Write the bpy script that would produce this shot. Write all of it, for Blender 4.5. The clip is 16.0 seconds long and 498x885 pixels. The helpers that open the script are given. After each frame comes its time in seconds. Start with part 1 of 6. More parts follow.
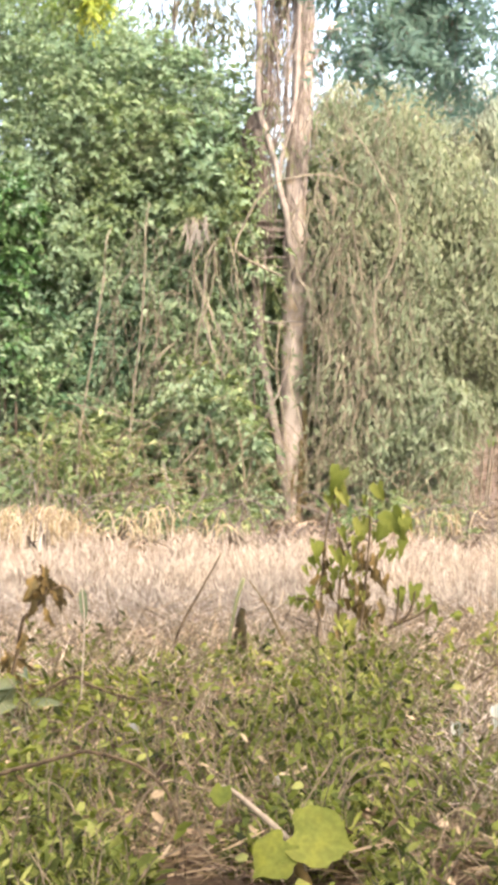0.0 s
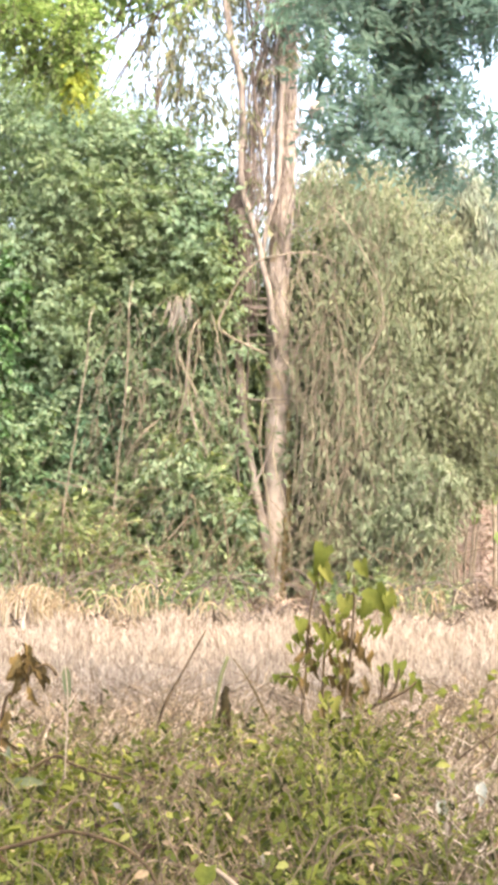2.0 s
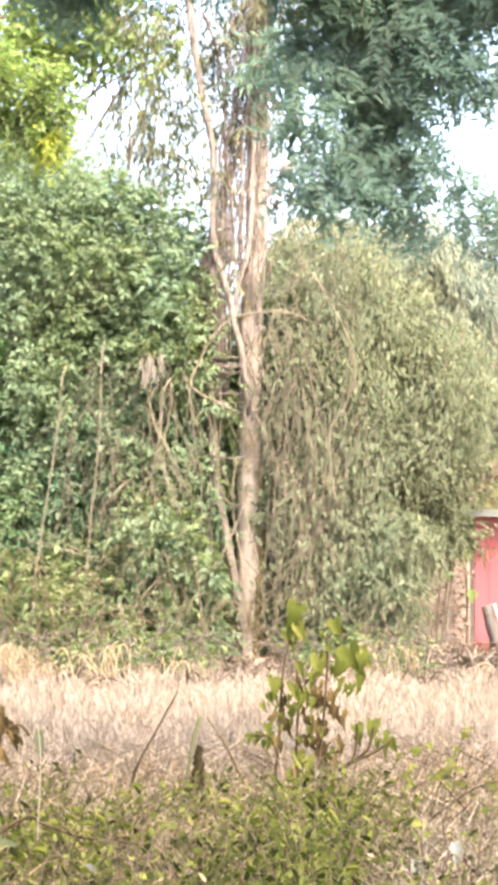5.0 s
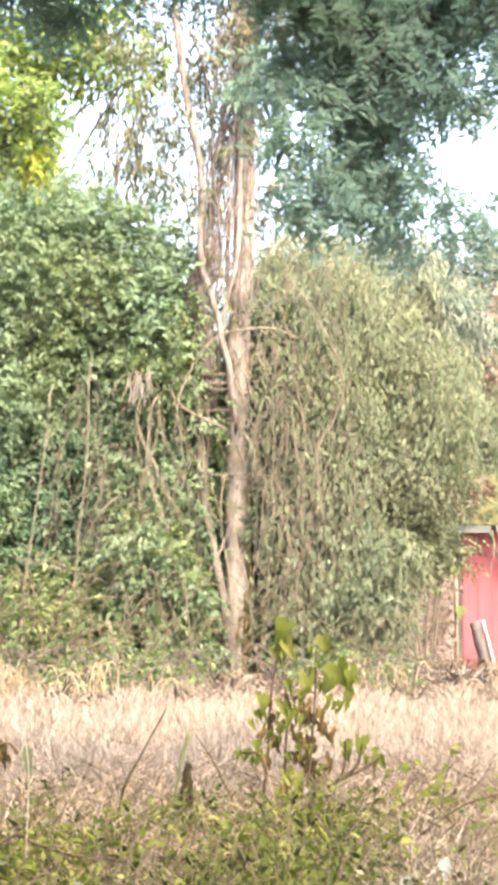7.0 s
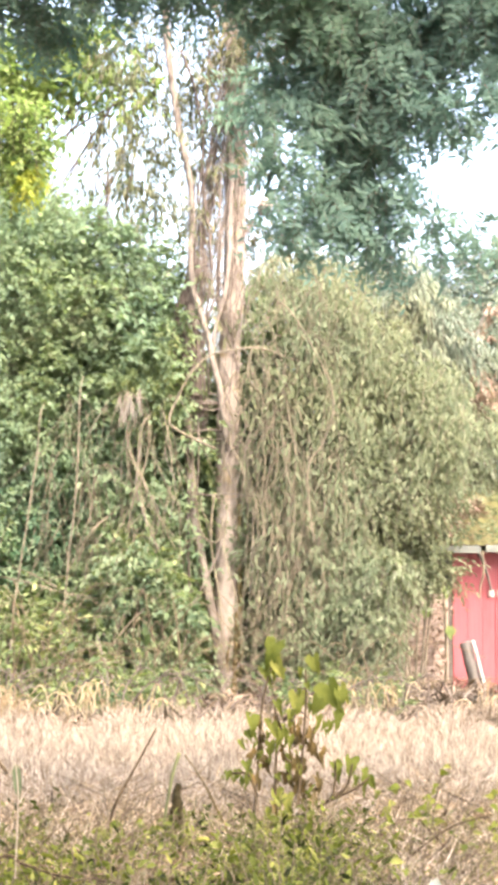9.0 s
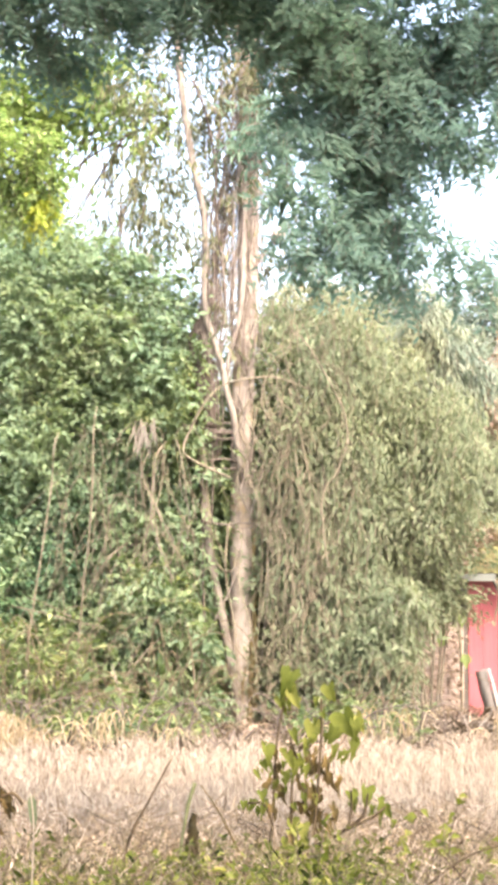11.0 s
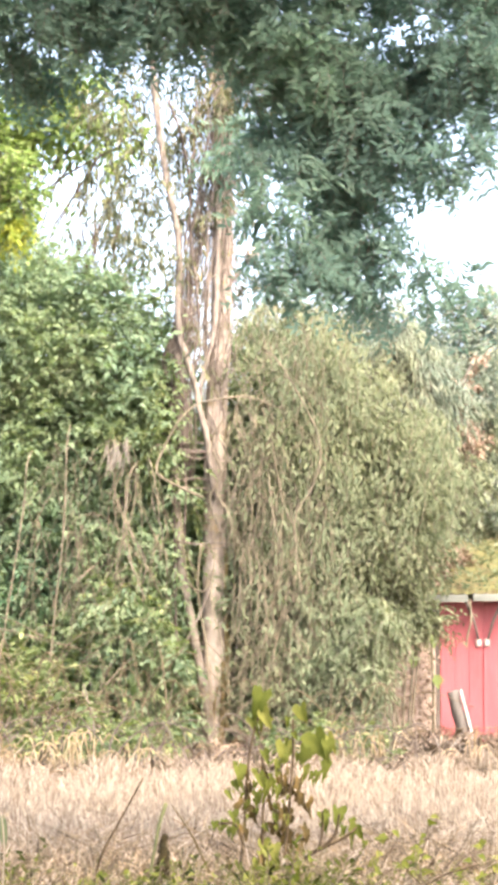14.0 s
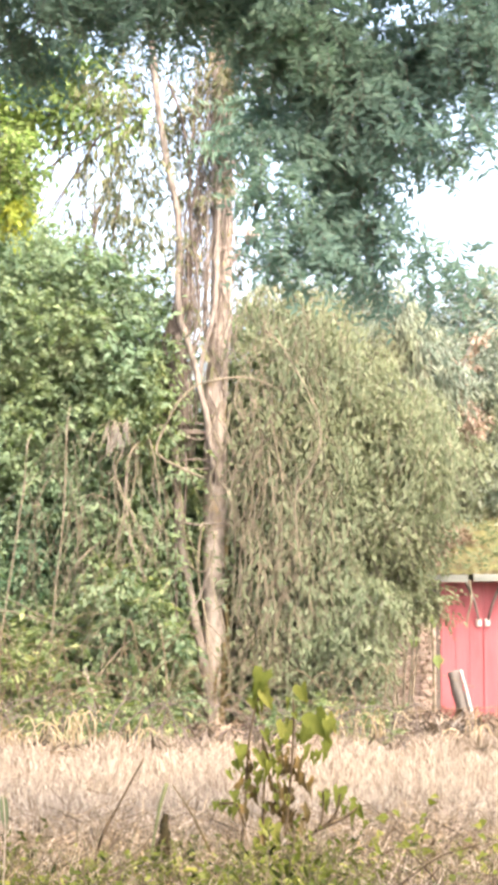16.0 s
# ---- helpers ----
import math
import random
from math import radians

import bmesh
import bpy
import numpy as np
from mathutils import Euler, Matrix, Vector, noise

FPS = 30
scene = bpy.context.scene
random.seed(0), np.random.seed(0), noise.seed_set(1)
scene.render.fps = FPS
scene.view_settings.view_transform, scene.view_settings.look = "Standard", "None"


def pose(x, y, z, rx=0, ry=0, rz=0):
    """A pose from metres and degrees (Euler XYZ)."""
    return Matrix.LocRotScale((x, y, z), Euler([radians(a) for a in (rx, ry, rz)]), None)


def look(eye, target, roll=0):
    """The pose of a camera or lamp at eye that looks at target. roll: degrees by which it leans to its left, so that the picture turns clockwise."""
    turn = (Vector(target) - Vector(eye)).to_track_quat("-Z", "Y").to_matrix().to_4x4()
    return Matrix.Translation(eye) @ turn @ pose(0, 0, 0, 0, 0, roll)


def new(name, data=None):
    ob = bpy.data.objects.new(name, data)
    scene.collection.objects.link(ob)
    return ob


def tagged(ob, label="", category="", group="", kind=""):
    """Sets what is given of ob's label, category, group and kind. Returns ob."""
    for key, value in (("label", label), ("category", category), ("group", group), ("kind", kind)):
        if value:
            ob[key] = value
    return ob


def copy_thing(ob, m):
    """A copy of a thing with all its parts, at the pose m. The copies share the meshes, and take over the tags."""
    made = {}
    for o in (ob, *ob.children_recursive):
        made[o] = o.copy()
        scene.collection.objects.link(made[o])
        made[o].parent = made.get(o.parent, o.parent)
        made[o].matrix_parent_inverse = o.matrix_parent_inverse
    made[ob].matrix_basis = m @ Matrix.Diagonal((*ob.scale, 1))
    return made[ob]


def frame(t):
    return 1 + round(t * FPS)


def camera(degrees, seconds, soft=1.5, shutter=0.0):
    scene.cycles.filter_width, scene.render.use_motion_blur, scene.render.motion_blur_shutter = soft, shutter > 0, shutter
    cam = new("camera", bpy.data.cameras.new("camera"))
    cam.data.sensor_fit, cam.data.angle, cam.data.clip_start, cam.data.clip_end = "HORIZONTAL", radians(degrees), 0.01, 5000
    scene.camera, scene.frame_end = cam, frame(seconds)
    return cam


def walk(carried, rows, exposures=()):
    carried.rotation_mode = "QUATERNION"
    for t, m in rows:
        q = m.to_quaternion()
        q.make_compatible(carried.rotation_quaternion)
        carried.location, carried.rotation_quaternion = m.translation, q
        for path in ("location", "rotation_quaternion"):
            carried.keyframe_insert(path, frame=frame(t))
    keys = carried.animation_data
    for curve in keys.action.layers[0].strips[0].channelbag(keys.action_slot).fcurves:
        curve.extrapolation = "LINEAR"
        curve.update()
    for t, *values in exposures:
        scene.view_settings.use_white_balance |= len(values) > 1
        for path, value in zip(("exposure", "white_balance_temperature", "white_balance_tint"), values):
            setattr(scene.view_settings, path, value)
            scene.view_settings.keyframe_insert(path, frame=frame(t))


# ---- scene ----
def turned(tilt, turn, lean):
    """The camera on its spot at eye height: degrees up, degrees to the left, lean."""
    return pose(0, 0, EYE, 90 + tilt, 0, turn) @ pose(0, 0, 0, 0, 0, lean)


EYE = 1.5
cam = camera(13.2, 16.0, soft=5.0)
PATH = [
    (0, turned(-0.962, 0.000, 0.436)),
    (0.5, turned(-0.521, -0.109, 0.393)),
    (1, turned(-0.223, -0.189, 0.391)),
    (1.5, turned(0.393, -0.382, 0.303)),
    (2, turned(1.099, -0.422, 0.300)),
    (2.5, turned(1.264, -0.374, 0.213)),
    (3, turned(1.657, -0.440, 0.151)),
    (3.5, turned(1.979, -0.666, 0.111)),
    (4, turned(2.172, -0.670, 0.160)),
    (4.5, turned(2.088, -0.886, 0.001)),
    (4.7, turned(2.389, -1.096, 0.116)),
    (6.8, turned(3.097, -1.358, -0.213)),
    (7, turned(3.099, -1.472, -0.098)),
    (7.5, turned(3.547, -1.610, -0.139)),
    (8, turned(3.729, -1.587, -0.236)),
    (8.5, turned(3.627, -1.703, -0.116)),
    (9, turned(3.630, -1.730, -0.030)),
    (9.2, turned(3.578, -1.795, -0.108)),
    (11.3, turned(4.519, -1.332, -0.286)),
    (11.5, turned(4.569, -1.432, -0.217)),
    (12, turned(4.686, -1.453, -0.226)),
    (12.5, turned(4.741, -1.504, -0.164)),
    (13, turned(4.850, -1.693, -0.213)),
    (13.5, turned(5.009, -1.820, -0.144)),
    (14, turned(4.929, -2.076, -0.045)),
    (14.5, turned(5.028, -1.820, 0.030)),
    (15, turned(4.521, -1.930, -0.118)),
    (15.5, turned(4.219, -1.883, -0.113)),
    (16, turned(4.411, -2.071, -0.135)),
]
walk(cam, PATH, exposures=((0, 2.93, 7300, 13), (2, 2.97, 7300, 13), (3.5, 3.11, 7300, 13), (9, 3.14, 7300, 13), (16, 3.06, 7300, 13)))

# ---- light ----
SUN_UP, SUN_ROUND = 55.0, 148.0   # degrees above the horizon; compass turn from +y towards +x
world = bpy.data.worlds.new("sky")
scene.world = world
world.use_nodes = True
wn = world.node_tree.nodes
sky = wn.new("ShaderNodeTexSky")
sky.sky_type = "NISHITA"
sky.sun_disc = False
sky.sun_elevation, sky.sun_rotation = radians(SUN_UP), radians(SUN_ROUND)
sky.air_density, sky.dust_density, sky.ozone_density = 0.8, 5.0, 0.3
wn["Background"].inputs["Strength"].default_value = 0.15
world.node_tree.links.new(sky.outputs["Color"], wn["Background"].inputs["Color"])

sun = new("sun", bpy.data.lights.new("sun", "SUN"))
sun.data.energy, sun.data.angle, sun.data.color = 0.74, radians(25.0), (1.0, 0.93, 0.83)
sx = math.sin(radians(SUN_ROUND)) * math.cos(radians(SUN_UP))
sy = math.cos(radians(SUN_ROUND)) * math.cos(radians(SUN_UP))
sz = math.sin(radians(SUN_UP))
sun.matrix_world = look((sx * 50, sy * 50, sz * 50), (0, 0, 0))


# ---- materials ----
def material(name):
    m = bpy.data.materials.new(name)
    m.use_nodes = True
    nt = m.node_tree
    return m, nt, nt.nodes, nt.nodes["Principled BSDF"]


def ramp(nodes, stops):
    r = nodes.new("ShaderNodeValToRGB")
    e = r.color_ramp.elements
    while len(e) < len(stops):
        e.new(0.5)
    for el, (at, col) in zip(e, stops):
        el.position, el.color = at, (*col, 1)
    return r


def noise_tex(nt, scale, detail=4.0, rough=0.6, stretch=None):
    tc = nt.nodes.new("ShaderNodeTexCoord")
    n = nt.nodes.new("ShaderNodeTexNoise")
    n.inputs["Scale"].default_value, n.inputs["Detail"].default_value = scale, detail
    n.inputs["Roughness"].default_value = rough
    if stretch:
        mp = nt.nodes.new("ShaderNodeMapping")
        mp.inputs["Scale"].default_value = stretch
        nt.links.new(tc.outputs["Object"], mp.inputs["Vector"])
        nt.links.new(mp.outputs["Vector"], n.inputs["Vector"])
    else:
        nt.links.new(tc.outputs["Object"], n.inputs["Vector"])
    return n


def mix_rgb(nt, blend, fac, a, b):
    m = nt.nodes.new("ShaderNodeMix")
    m.data_type, m.blend_type = "RGBA", blend
    for sock, v in ((m.inputs[0], fac), (m.inputs[6], a), (m.inputs[7], b)):
        if isinstance(v, bpy.types.NodeSocket):
            nt.links.new(v, sock)
        elif isinstance(v, tuple):
            sock.default_value = (*v, 1)
        else:
            sock.default_value = v
    return m.outputs[2]


def bump(nt, height, bsdf, strength, distance):
    b = nt.nodes.new("ShaderNodeBump")
    b.inputs["Strength"].default_value, b.inputs["Distance"].default_value = strength, distance
    nt.links.new(height, b.inputs["Height"])
    nt.links.new(b.outputs["Normal"], bsdf.inputs["Normal"])


def leaf_mat(name, stops, clear=0.35, gloss=0.5, patch=0.9, single=False, tint=(1.1, 1.12, 0.62), cool=(0.62, 0.74, 0.85), warm=(1.35, 1.2, 0.98)):
    """Leaves: a colour from stops for each leaf, varied over patches of the plant, letting light through."""
    m, nt, nodes, bsdf = material(name)
    r = ramp(nodes, stops)
    if single:
        src = nodes.new("ShaderNodeObjectInfo").outputs["Random"]
    else:
        src = nodes.new("ShaderNodeNewGeometry").outputs["Random Per Island"]
    nt.links.new(src, r.inputs["Fac"])
    n = noise_tex(nt, patch, 3.0)
    v = ramp(nodes, ((0.3, cool), (0.5, (0.96, 0.96, 0.96)), (0.7, warm)))
    nt.links.new(n.outputs["Fac"], v.inputs["Fac"])
    col = mix_rgb(nt, "MULTIPLY", 1.0, r.outputs["Color"], v.outputs["Color"])
    fine = noise_tex(nt, 60.0, 2.0)
    v2 = ramp(nodes, ((0.3, (0.8, 0.8, 0.8)), (0.7, (1.12, 1.12, 1.12))))
    nt.links.new(fine.outputs["Fac"], v2.inputs["Fac"])
    col = mix_rgb(nt, "MULTIPLY", 1.0, col, v2.outputs["Color"])
    nt.links.new(col, bsdf.inputs["Base Color"])
    bsdf.inputs["Roughness"].default_value = gloss
    bsdf.inputs["Specular IOR Level"].default_value = 0.18
    tr = nodes.new("ShaderNodeBsdfTranslucent")
    nt.links.new(mix_rgb(nt, "MULTIPLY", 1.0, col, tint), tr.inputs["Color"])
    mx = nodes.new("ShaderNodeMixShader")
    mx.inputs["Fac"].default_value = clear
    nt.links.new(bsdf.outputs["BSDF"], mx.inputs[1])
    nt.links.new(tr.outputs["BSDF"], mx.inputs[2])
    nt.links.new(mx.outputs["Shader"], nodes["Material Output"].inputs["Surface"])
    return m


def bark_mat(name, dark, light, moss=None, scale=9.0, stretch=(1, 1, 0.35), amount=0.02):
    m, nt, nodes, bsdf = material(name)
    n = noise_tex(nt, scale, 6.0, 0.65, stretch)
    r = ramp(nodes, ((0.38, dark), (0.48, tuple((a + b) / 2 for a, b in zip(dark, light))), (0.58, light)))
    nt.links.new(n.outputs["Fac"], r.inputs["Fac"])
    col = r.outputs["Color"]
    big = noise_tex(nt, 1.7, 3.0)
    v = ramp(nodes, ((0.35, (0.72, 0.7, 0.68)), (0.65, (1.12, 1.1, 1.06))))
    nt.links.new(big.outputs["Fac"], v.inputs["Fac"])
    col = mix_rgb(nt, "MULTIPLY", 1.0, col, v.outputs["Color"])
    if moss:
        mn = noise_tex(nt, 2.6, 5.0, 0.7)
        mr = ramp(nodes, ((0.56, (0, 0, 0)), (0.7, (1, 1, 1))))
        nt.links.new(mn.outputs["Fac"], mr.inputs["Fac"])
        col = mix_rgb(nt, "MIX", mr.outputs["Color"], col, moss)
    nt.links.new(col, bsdf.inputs["Base Color"])
    bsdf.inputs["Roughness"].default_value = 0.9
    bsdf.inputs["Specular IOR Level"].default_value = 0.2
    bump(nt, n.outputs["Fac"], bsdf, 0.8, amount)
    return m


def soil_mat():
    m, nt, nodes, bsdf = material("litter_and_soil")
    n = noise_tex(nt, 3.0, 8.0, 0.7)
    r = ramp(nodes, ((0.3, (0.04, 0.028, 0.02)), (0.48, (0.09, 0.063, 0.045)), (0.7, (0.2, 0.155, 0.105))))
    nt.links.new(n.outputs["Fac"], r.inputs["Fac"])
    fine = noise_tex(nt, 45.0, 5.0, 0.7, (1, 0.3, 1))
    v = ramp(nodes, ((0.3, (0.55, 0.55, 0.55)), (0.7, (1.3, 1.25, 1.15))))
    nt.links.new(fine.outputs["Fac"], v.inputs["Fac"])
    nt.links.new(mix_rgb(nt, "MULTIPLY", 1.0, r.outputs["Color"], v.outputs["Color"]), bsdf.inputs["Base Color"])
    bsdf.inputs["Roughness"].default_value = 0.95
    bsdf.inputs["Specular IOR Level"].default_value = 0.1
    bump(nt, fine.outputs["Fac"], bsdf, 0.9, 0.02)
    return m


def plain_mat(name, dark, light, scale=6.0, stretch=(1, 1, 1), rough=0.7, relief=0.004, metal=0.0):
    m, nt, nodes, bsdf = material(name)
    n = noise_tex(nt, scale, 7.0, 0.65, stretch)
    r = ramp(nodes, ((0.3, dark), (0.7, light)))
    nt.links.new(n.outputs["Fac"], r.inputs["Fac"])
    nt.links.new(r.outputs["Color"], bsdf.inputs["Base Color"])
    bsdf.inputs["Roughness"].default_value, bsdf.inputs["Metallic"].default_value = rough, metal
    bump(nt, n.outputs["Fac"], bsdf, 0.6, relief)
    return m


M_SOIL = soil_mat()
M_MOSS = plain_mat("ochre_moss", (0.1, 0.078, 0.034), (0.22, 0.168, 0.075), 30.0, (1, 1, 0.5), 0.95, 0.01)
M_TRUNK = bark_mat("pale_flaking_bark", (0.225, 0.192, 0.17), (0.43, 0.38, 0.342), (0.25, 0.19, 0.085), 8.0, (1, 1, 0.4))
M_LIANA = bark_mat("liana_bark", (0.11, 0.096, 0.086), (0.265, 0.236, 0.212), None, 14.0)
M_LIANA_DARK = bark_mat("dark_liana_bark", (0.07, 0.058, 0.052), (0.175, 0.15, 0.135), None, 14.0)
M_LIANA_PALE = bark_mat("straw_vine", (0.12, 0.108, 0.08), (0.25, 0.226, 0.172), None, 20.0)
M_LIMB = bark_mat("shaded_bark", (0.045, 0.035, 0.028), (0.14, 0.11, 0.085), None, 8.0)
M_LEFT = leaf_mat("deep_green_leaf", ((0.0, (0.152, 0.228, 0.146)), (0.5, (0.185, 0.265, 0.168)), (0.85, (0.212, 0.292, 0.185)), (1.0, (0.265, 0.34, 0.215))), gloss=0.85, clear=0.45, cool=(0.84, 0.95, 1.0), warm=(1.1, 1.06, 0.88))
M_BLUE = leaf_mat("blue_green_leaf", ((0.0, (0.075, 0.15, 0.085)), (0.6, (0.115, 0.22, 0.12)), (1.0, (0.2, 0.31, 0.18))), tint=(1.0, 1.15, 0.8))
M_DEEP = leaf_mat("saturated_green_leaf", ((0.0, (0.06, 0.13, 0.055)), (0.6, (0.09, 0.18, 0.07)), (1.0, (0.14, 0.24, 0.1))), gloss=0.8, clear=0.45, tint=(1.0, 1.15, 0.7), cool=(0.85, 0.95, 0.95), warm=(1.15, 1.08, 0.9))
M_OLIVE = leaf_mat("olive_vine_leaf", ((0.0, (0.142, 0.175, 0.108)), (0.4, (0.182, 0.218, 0.138)), (0.75, (0.21, 0.246, 0.158)), (1.0, (0.258, 0.288, 0.195))), gloss=0.85, clear=0.42, tint=(1.02, 1.06, 0.8), cool=(0.86, 0.93, 0.94), warm=(1.04, 1.03, 0.95))
M_SHRUB = leaf_mat("thicket_leaf", ((0.0, (0.06, 0.092, 0.042)), (0.45, (0.115, 0.165, 0.078)), (0.8, (0.175, 0.228, 0.108)), (1.0, (0.28, 0.32, 0.17))), gloss=0.6, clear=0.42)
M_LIME = leaf_mat("lime_leaf", ((0.0, (0.15, 0.225, 0.085)), (0.5, (0.22, 0.305, 0.12)), (1.0, (0.31, 0.385, 0.17))), clear=0.55, gloss=0.75, tint=(1.0, 1.12, 0.75), cool=(0.8, 0.9, 0.9), warm=(1.15, 1.1, 0.92))
M_YELLOW = leaf_mat("yellow_leaf", ((0.0, (0.29, 0.36, 0.07)), (1.0, (0.48, 0.49, 0.11))), clear=0.5)
M_DROOP = leaf_mat("drooping_leaf", ((0.0, (0.07, 0.085, 0.05)), (0.6, (0.13, 0.15, 0.085)), (1.0, (0.24, 0.23, 0.16))), clear=0.28, gloss=0.8)
M_CANOPY = leaf_mat("canopy_leaflet", ((0.0, (0.13, 0.21, 0.175)), (0.6, (0.155, 0.245, 0.2)), (1.0, (0.19, 0.28, 0.225))), clear=0.5, gloss=0.85, tint=(0.9, 1.08, 0.88), cool=(0.9, 0.97, 1.04), warm=(1.06, 1.06, 0.94))
M_FERN = leaf_mat("fern_leaf", ((0.0, (0.13, 0.215, 0.15)), (0.6, (0.19, 0.285, 0.205)), (1.0, (0.28, 0.38, 0.28))), clear=0.5, gloss=0.8, tint=(1.0, 1.12, 0.85))
M_FEATHER = leaf_mat("feathery_grey_leaf", ((0.0, (0.175, 0.22, 0.17)), (0.6, (0.25, 0.3, 0.235)), (1.0, (0.35, 0.39, 0.32))), gloss=0.85, clear=0.42, tint=(1.0, 1.07, 0.88))
M_GREYLEAF = leaf_mat("pale_grey_green_leaf", ((0.0, (0.105, 0.155, 0.095)), (0.5, (0.16, 0.218, 0.138)), (1.0, (0.235, 0.29, 0.19))), gloss=0.85, clear=0.45, patch=3.0, cool=(0.78, 0.94, 0.97), warm=(1.12, 1.1, 0.88))
M_PALE = leaf_mat("bleached_leaf", ((0.0, (0.13, 0.11, 0.09)), (1.0, (0.26, 0.24, 0.21))), clear=0.25, gloss=0.8)
M_BLEACHED = leaf_mat("bluish_bleached_leaf", ((0.0, (0.27, 0.29, 0.27)), (1.0, (0.34, 0.36, 0.33))), clear=0.25, gloss=0.7, single=True)
M_DEAD = leaf_mat("dead_leaf", ((0.0, (0.06, 0.045, 0.036)), (0.5, (0.125, 0.098, 0.08)), (1.0, (0.28, 0.23, 0.185))), clear=0.15, gloss=0.8)
M_RUST = leaf_mat("rusty_dead_leaf", ((0.0, (0.15, 0.105, 0.085)), (0.5, (0.28, 0.205, 0.17)), (1.0, (0.42, 0.335, 0.285))), clear=0.2, gloss=0.85, cool=(0.8, 0.78, 0.78), warm=(1.15, 1.1, 1.05))
M_STRAW = leaf_mat("straw", ((0.0, (0.1, 0.074, 0.052)), (0.28, (0.265, 0.218, 0.172)), (0.65, (0.37, 0.32, 0.262)), (1.0, (0.53, 0.475, 0.4))), clear=0.3, gloss=0.8, patch=2.2, tint=(1, 0.95, 0.85), cool=(0.86, 0.84, 0.83), warm=(1.08, 1.06, 1.03))
M_GOLD = leaf_mat("golden_straw", ((0.0, (0.24, 0.175, 0.095)), (0.5, (0.37, 0.295, 0.185)), (1.0, (0.5, 0.42, 0.29))), clear=0.3, gloss=0.8, single=True, tint=(1, 0.93, 0.78))
M_THATCH = leaf_mat("brown_straw", ((0.0, (0.035, 0.022, 0.014)), (0.5, (0.14, 0.098, 0.062)), (1.0, (0.37, 0.29, 0.19))), clear=0.15, gloss=0.85, cool=(0.75, 0.72, 0.7), warm=(1.15, 1.1, 1.05))
M_WEED = leaf_mat("weed_leaf", ((0.0, (0.014, 0.018, 0.005)), (0.3, (0.05, 0.065, 0.013)), (0.72, (0.125, 0.15, 0.032)), (1.0, (0.245, 0.255, 0.088))), clear=0.4, gloss=0.8, patch=2.5, cool=(0.7, 0.68, 0.62), warm=(1.2, 1.12, 0.9))
M_BROAD = leaf_mat("broad_green_leaf", ((0.0, (0.085, 0.105, 0.02)), (0.6, (0.132, 0.15, 0.031)), (1.0, (0.2, 0.205, 0.055))), clear=0.4, gloss=0.8, patch=14.0, single=True, cool=(0.72, 0.8, 0.78), warm=(1.15, 1.08, 0.95))
M_WITHERED = leaf_mat("withered_leaf", ((0.0, (0.05, 0.036, 0.014)), (1.0, (0.145, 0.105, 0.042))), clear=0.2, gloss=0.85, patch=14.0, single=True)
M_DARKDEAD = leaf_mat("dark_dead_leaf", ((0.0, (0.016, 0.012, 0.005)), (1.0, (0.045, 0.036, 0.014))), clear=0.1, gloss=0.9, patch=14.0, single=True)
M_VINE_GREY = bark_mat("grey_vine_bark", (0.15, 0.13, 0.117), (0.3, 0.265, 0.24), None, 16.0)
M_STEM = bark_mat("weed_stem", (0.07, 0.055, 0.037), (0.175, 0.14, 0.095), None, 30.0, (1, 1, 0.3), 0.003)
M_BRAMBLE = bark_mat("bramble_stem", (0.028, 0.02, 0.011), (0.085, 0.062, 0.036), None, 30.0, (1, 1, 0.3), 0.003)
M_RED = plain_mat("faded_red_paint", (0.24, 0.045, 0.056), (0.36, 0.095, 0.112), 5.0, (1, 1, 0.15), 0.6)
M_FASCIA = plain_mat("weathered_white_metal", (0.075, 0.085, 0.077), (0.17, 0.188, 0.172), 7.0, (0.4, 1, 1), 0.6)
M_ROOF = plain_mat("mossy_roof_sheet", (0.14, 0.1, 0.06), (0.24, 0.25, 0.1), 5.0, (1, 1, 1), 0.9, 0.02)
M_BRICK = plain_mat("old_brick", (0.33, 0.25, 0.21), (0.45, 0.37, 0.325), 9.0, (1, 1, 1), 0.9, 0.008)
M_MORTAR = plain_mat("mortar", (0.32, 0.27, 0.22), (0.48, 0.42, 0.35), 20.0, (1, 1, 1), 0.95, 0.004)
M_GREY = plain_mat("grey_weathered_wood", (0.055, 0.048, 0.043), (0.18, 0.163, 0.147), 12.0, (1, 1, 0.12), 0.85)
M_POST = plain_mat("split_grey_wood", (0.05, 0.045, 0.042), (0.15, 0.139, 0.132), 14.0, (1, 1, 0.1), 0.9, 0.012)
M_WHITE = plain_mat("chipped_white_paint", (0.3, 0.27, 0.255), (0.5, 0.47, 0.445), 20.0, (1, 1, 1), 0.6)


# ---- mesh helpers ----
def mesh_from(name, V, F):
    """A mesh from vertex rows and face rows of one length."""
    me = bpy.data.meshes.new(name)
    V, F = np.asarray(V, np.float32), np.asarray(F, np.int32)
    n, k = F.shape
    me.vertices.add(len(V))
    me.vertices.foreach_set("co", V.ravel())
    me.loops.add(n * k)
    me.loops.foreach_set("vertex_index", F.ravel())
    me.polygons.add(n)
    me.polygons.foreach_set("loop_start", np.arange(0, n * k, k, dtype=np.int32))
    me.update(calc_edges=True)
    return me


def joined(chunks):
    """Vertex and face rows of several chunks as one."""
    Vs, Fs, at = [], [], 0
    for V, F in chunks:
        Vs.append(V)
        Fs.append(np.asarray(F) + at)
        at += len(V)
    return np.concatenate(Vs), np.concatenate(Fs)


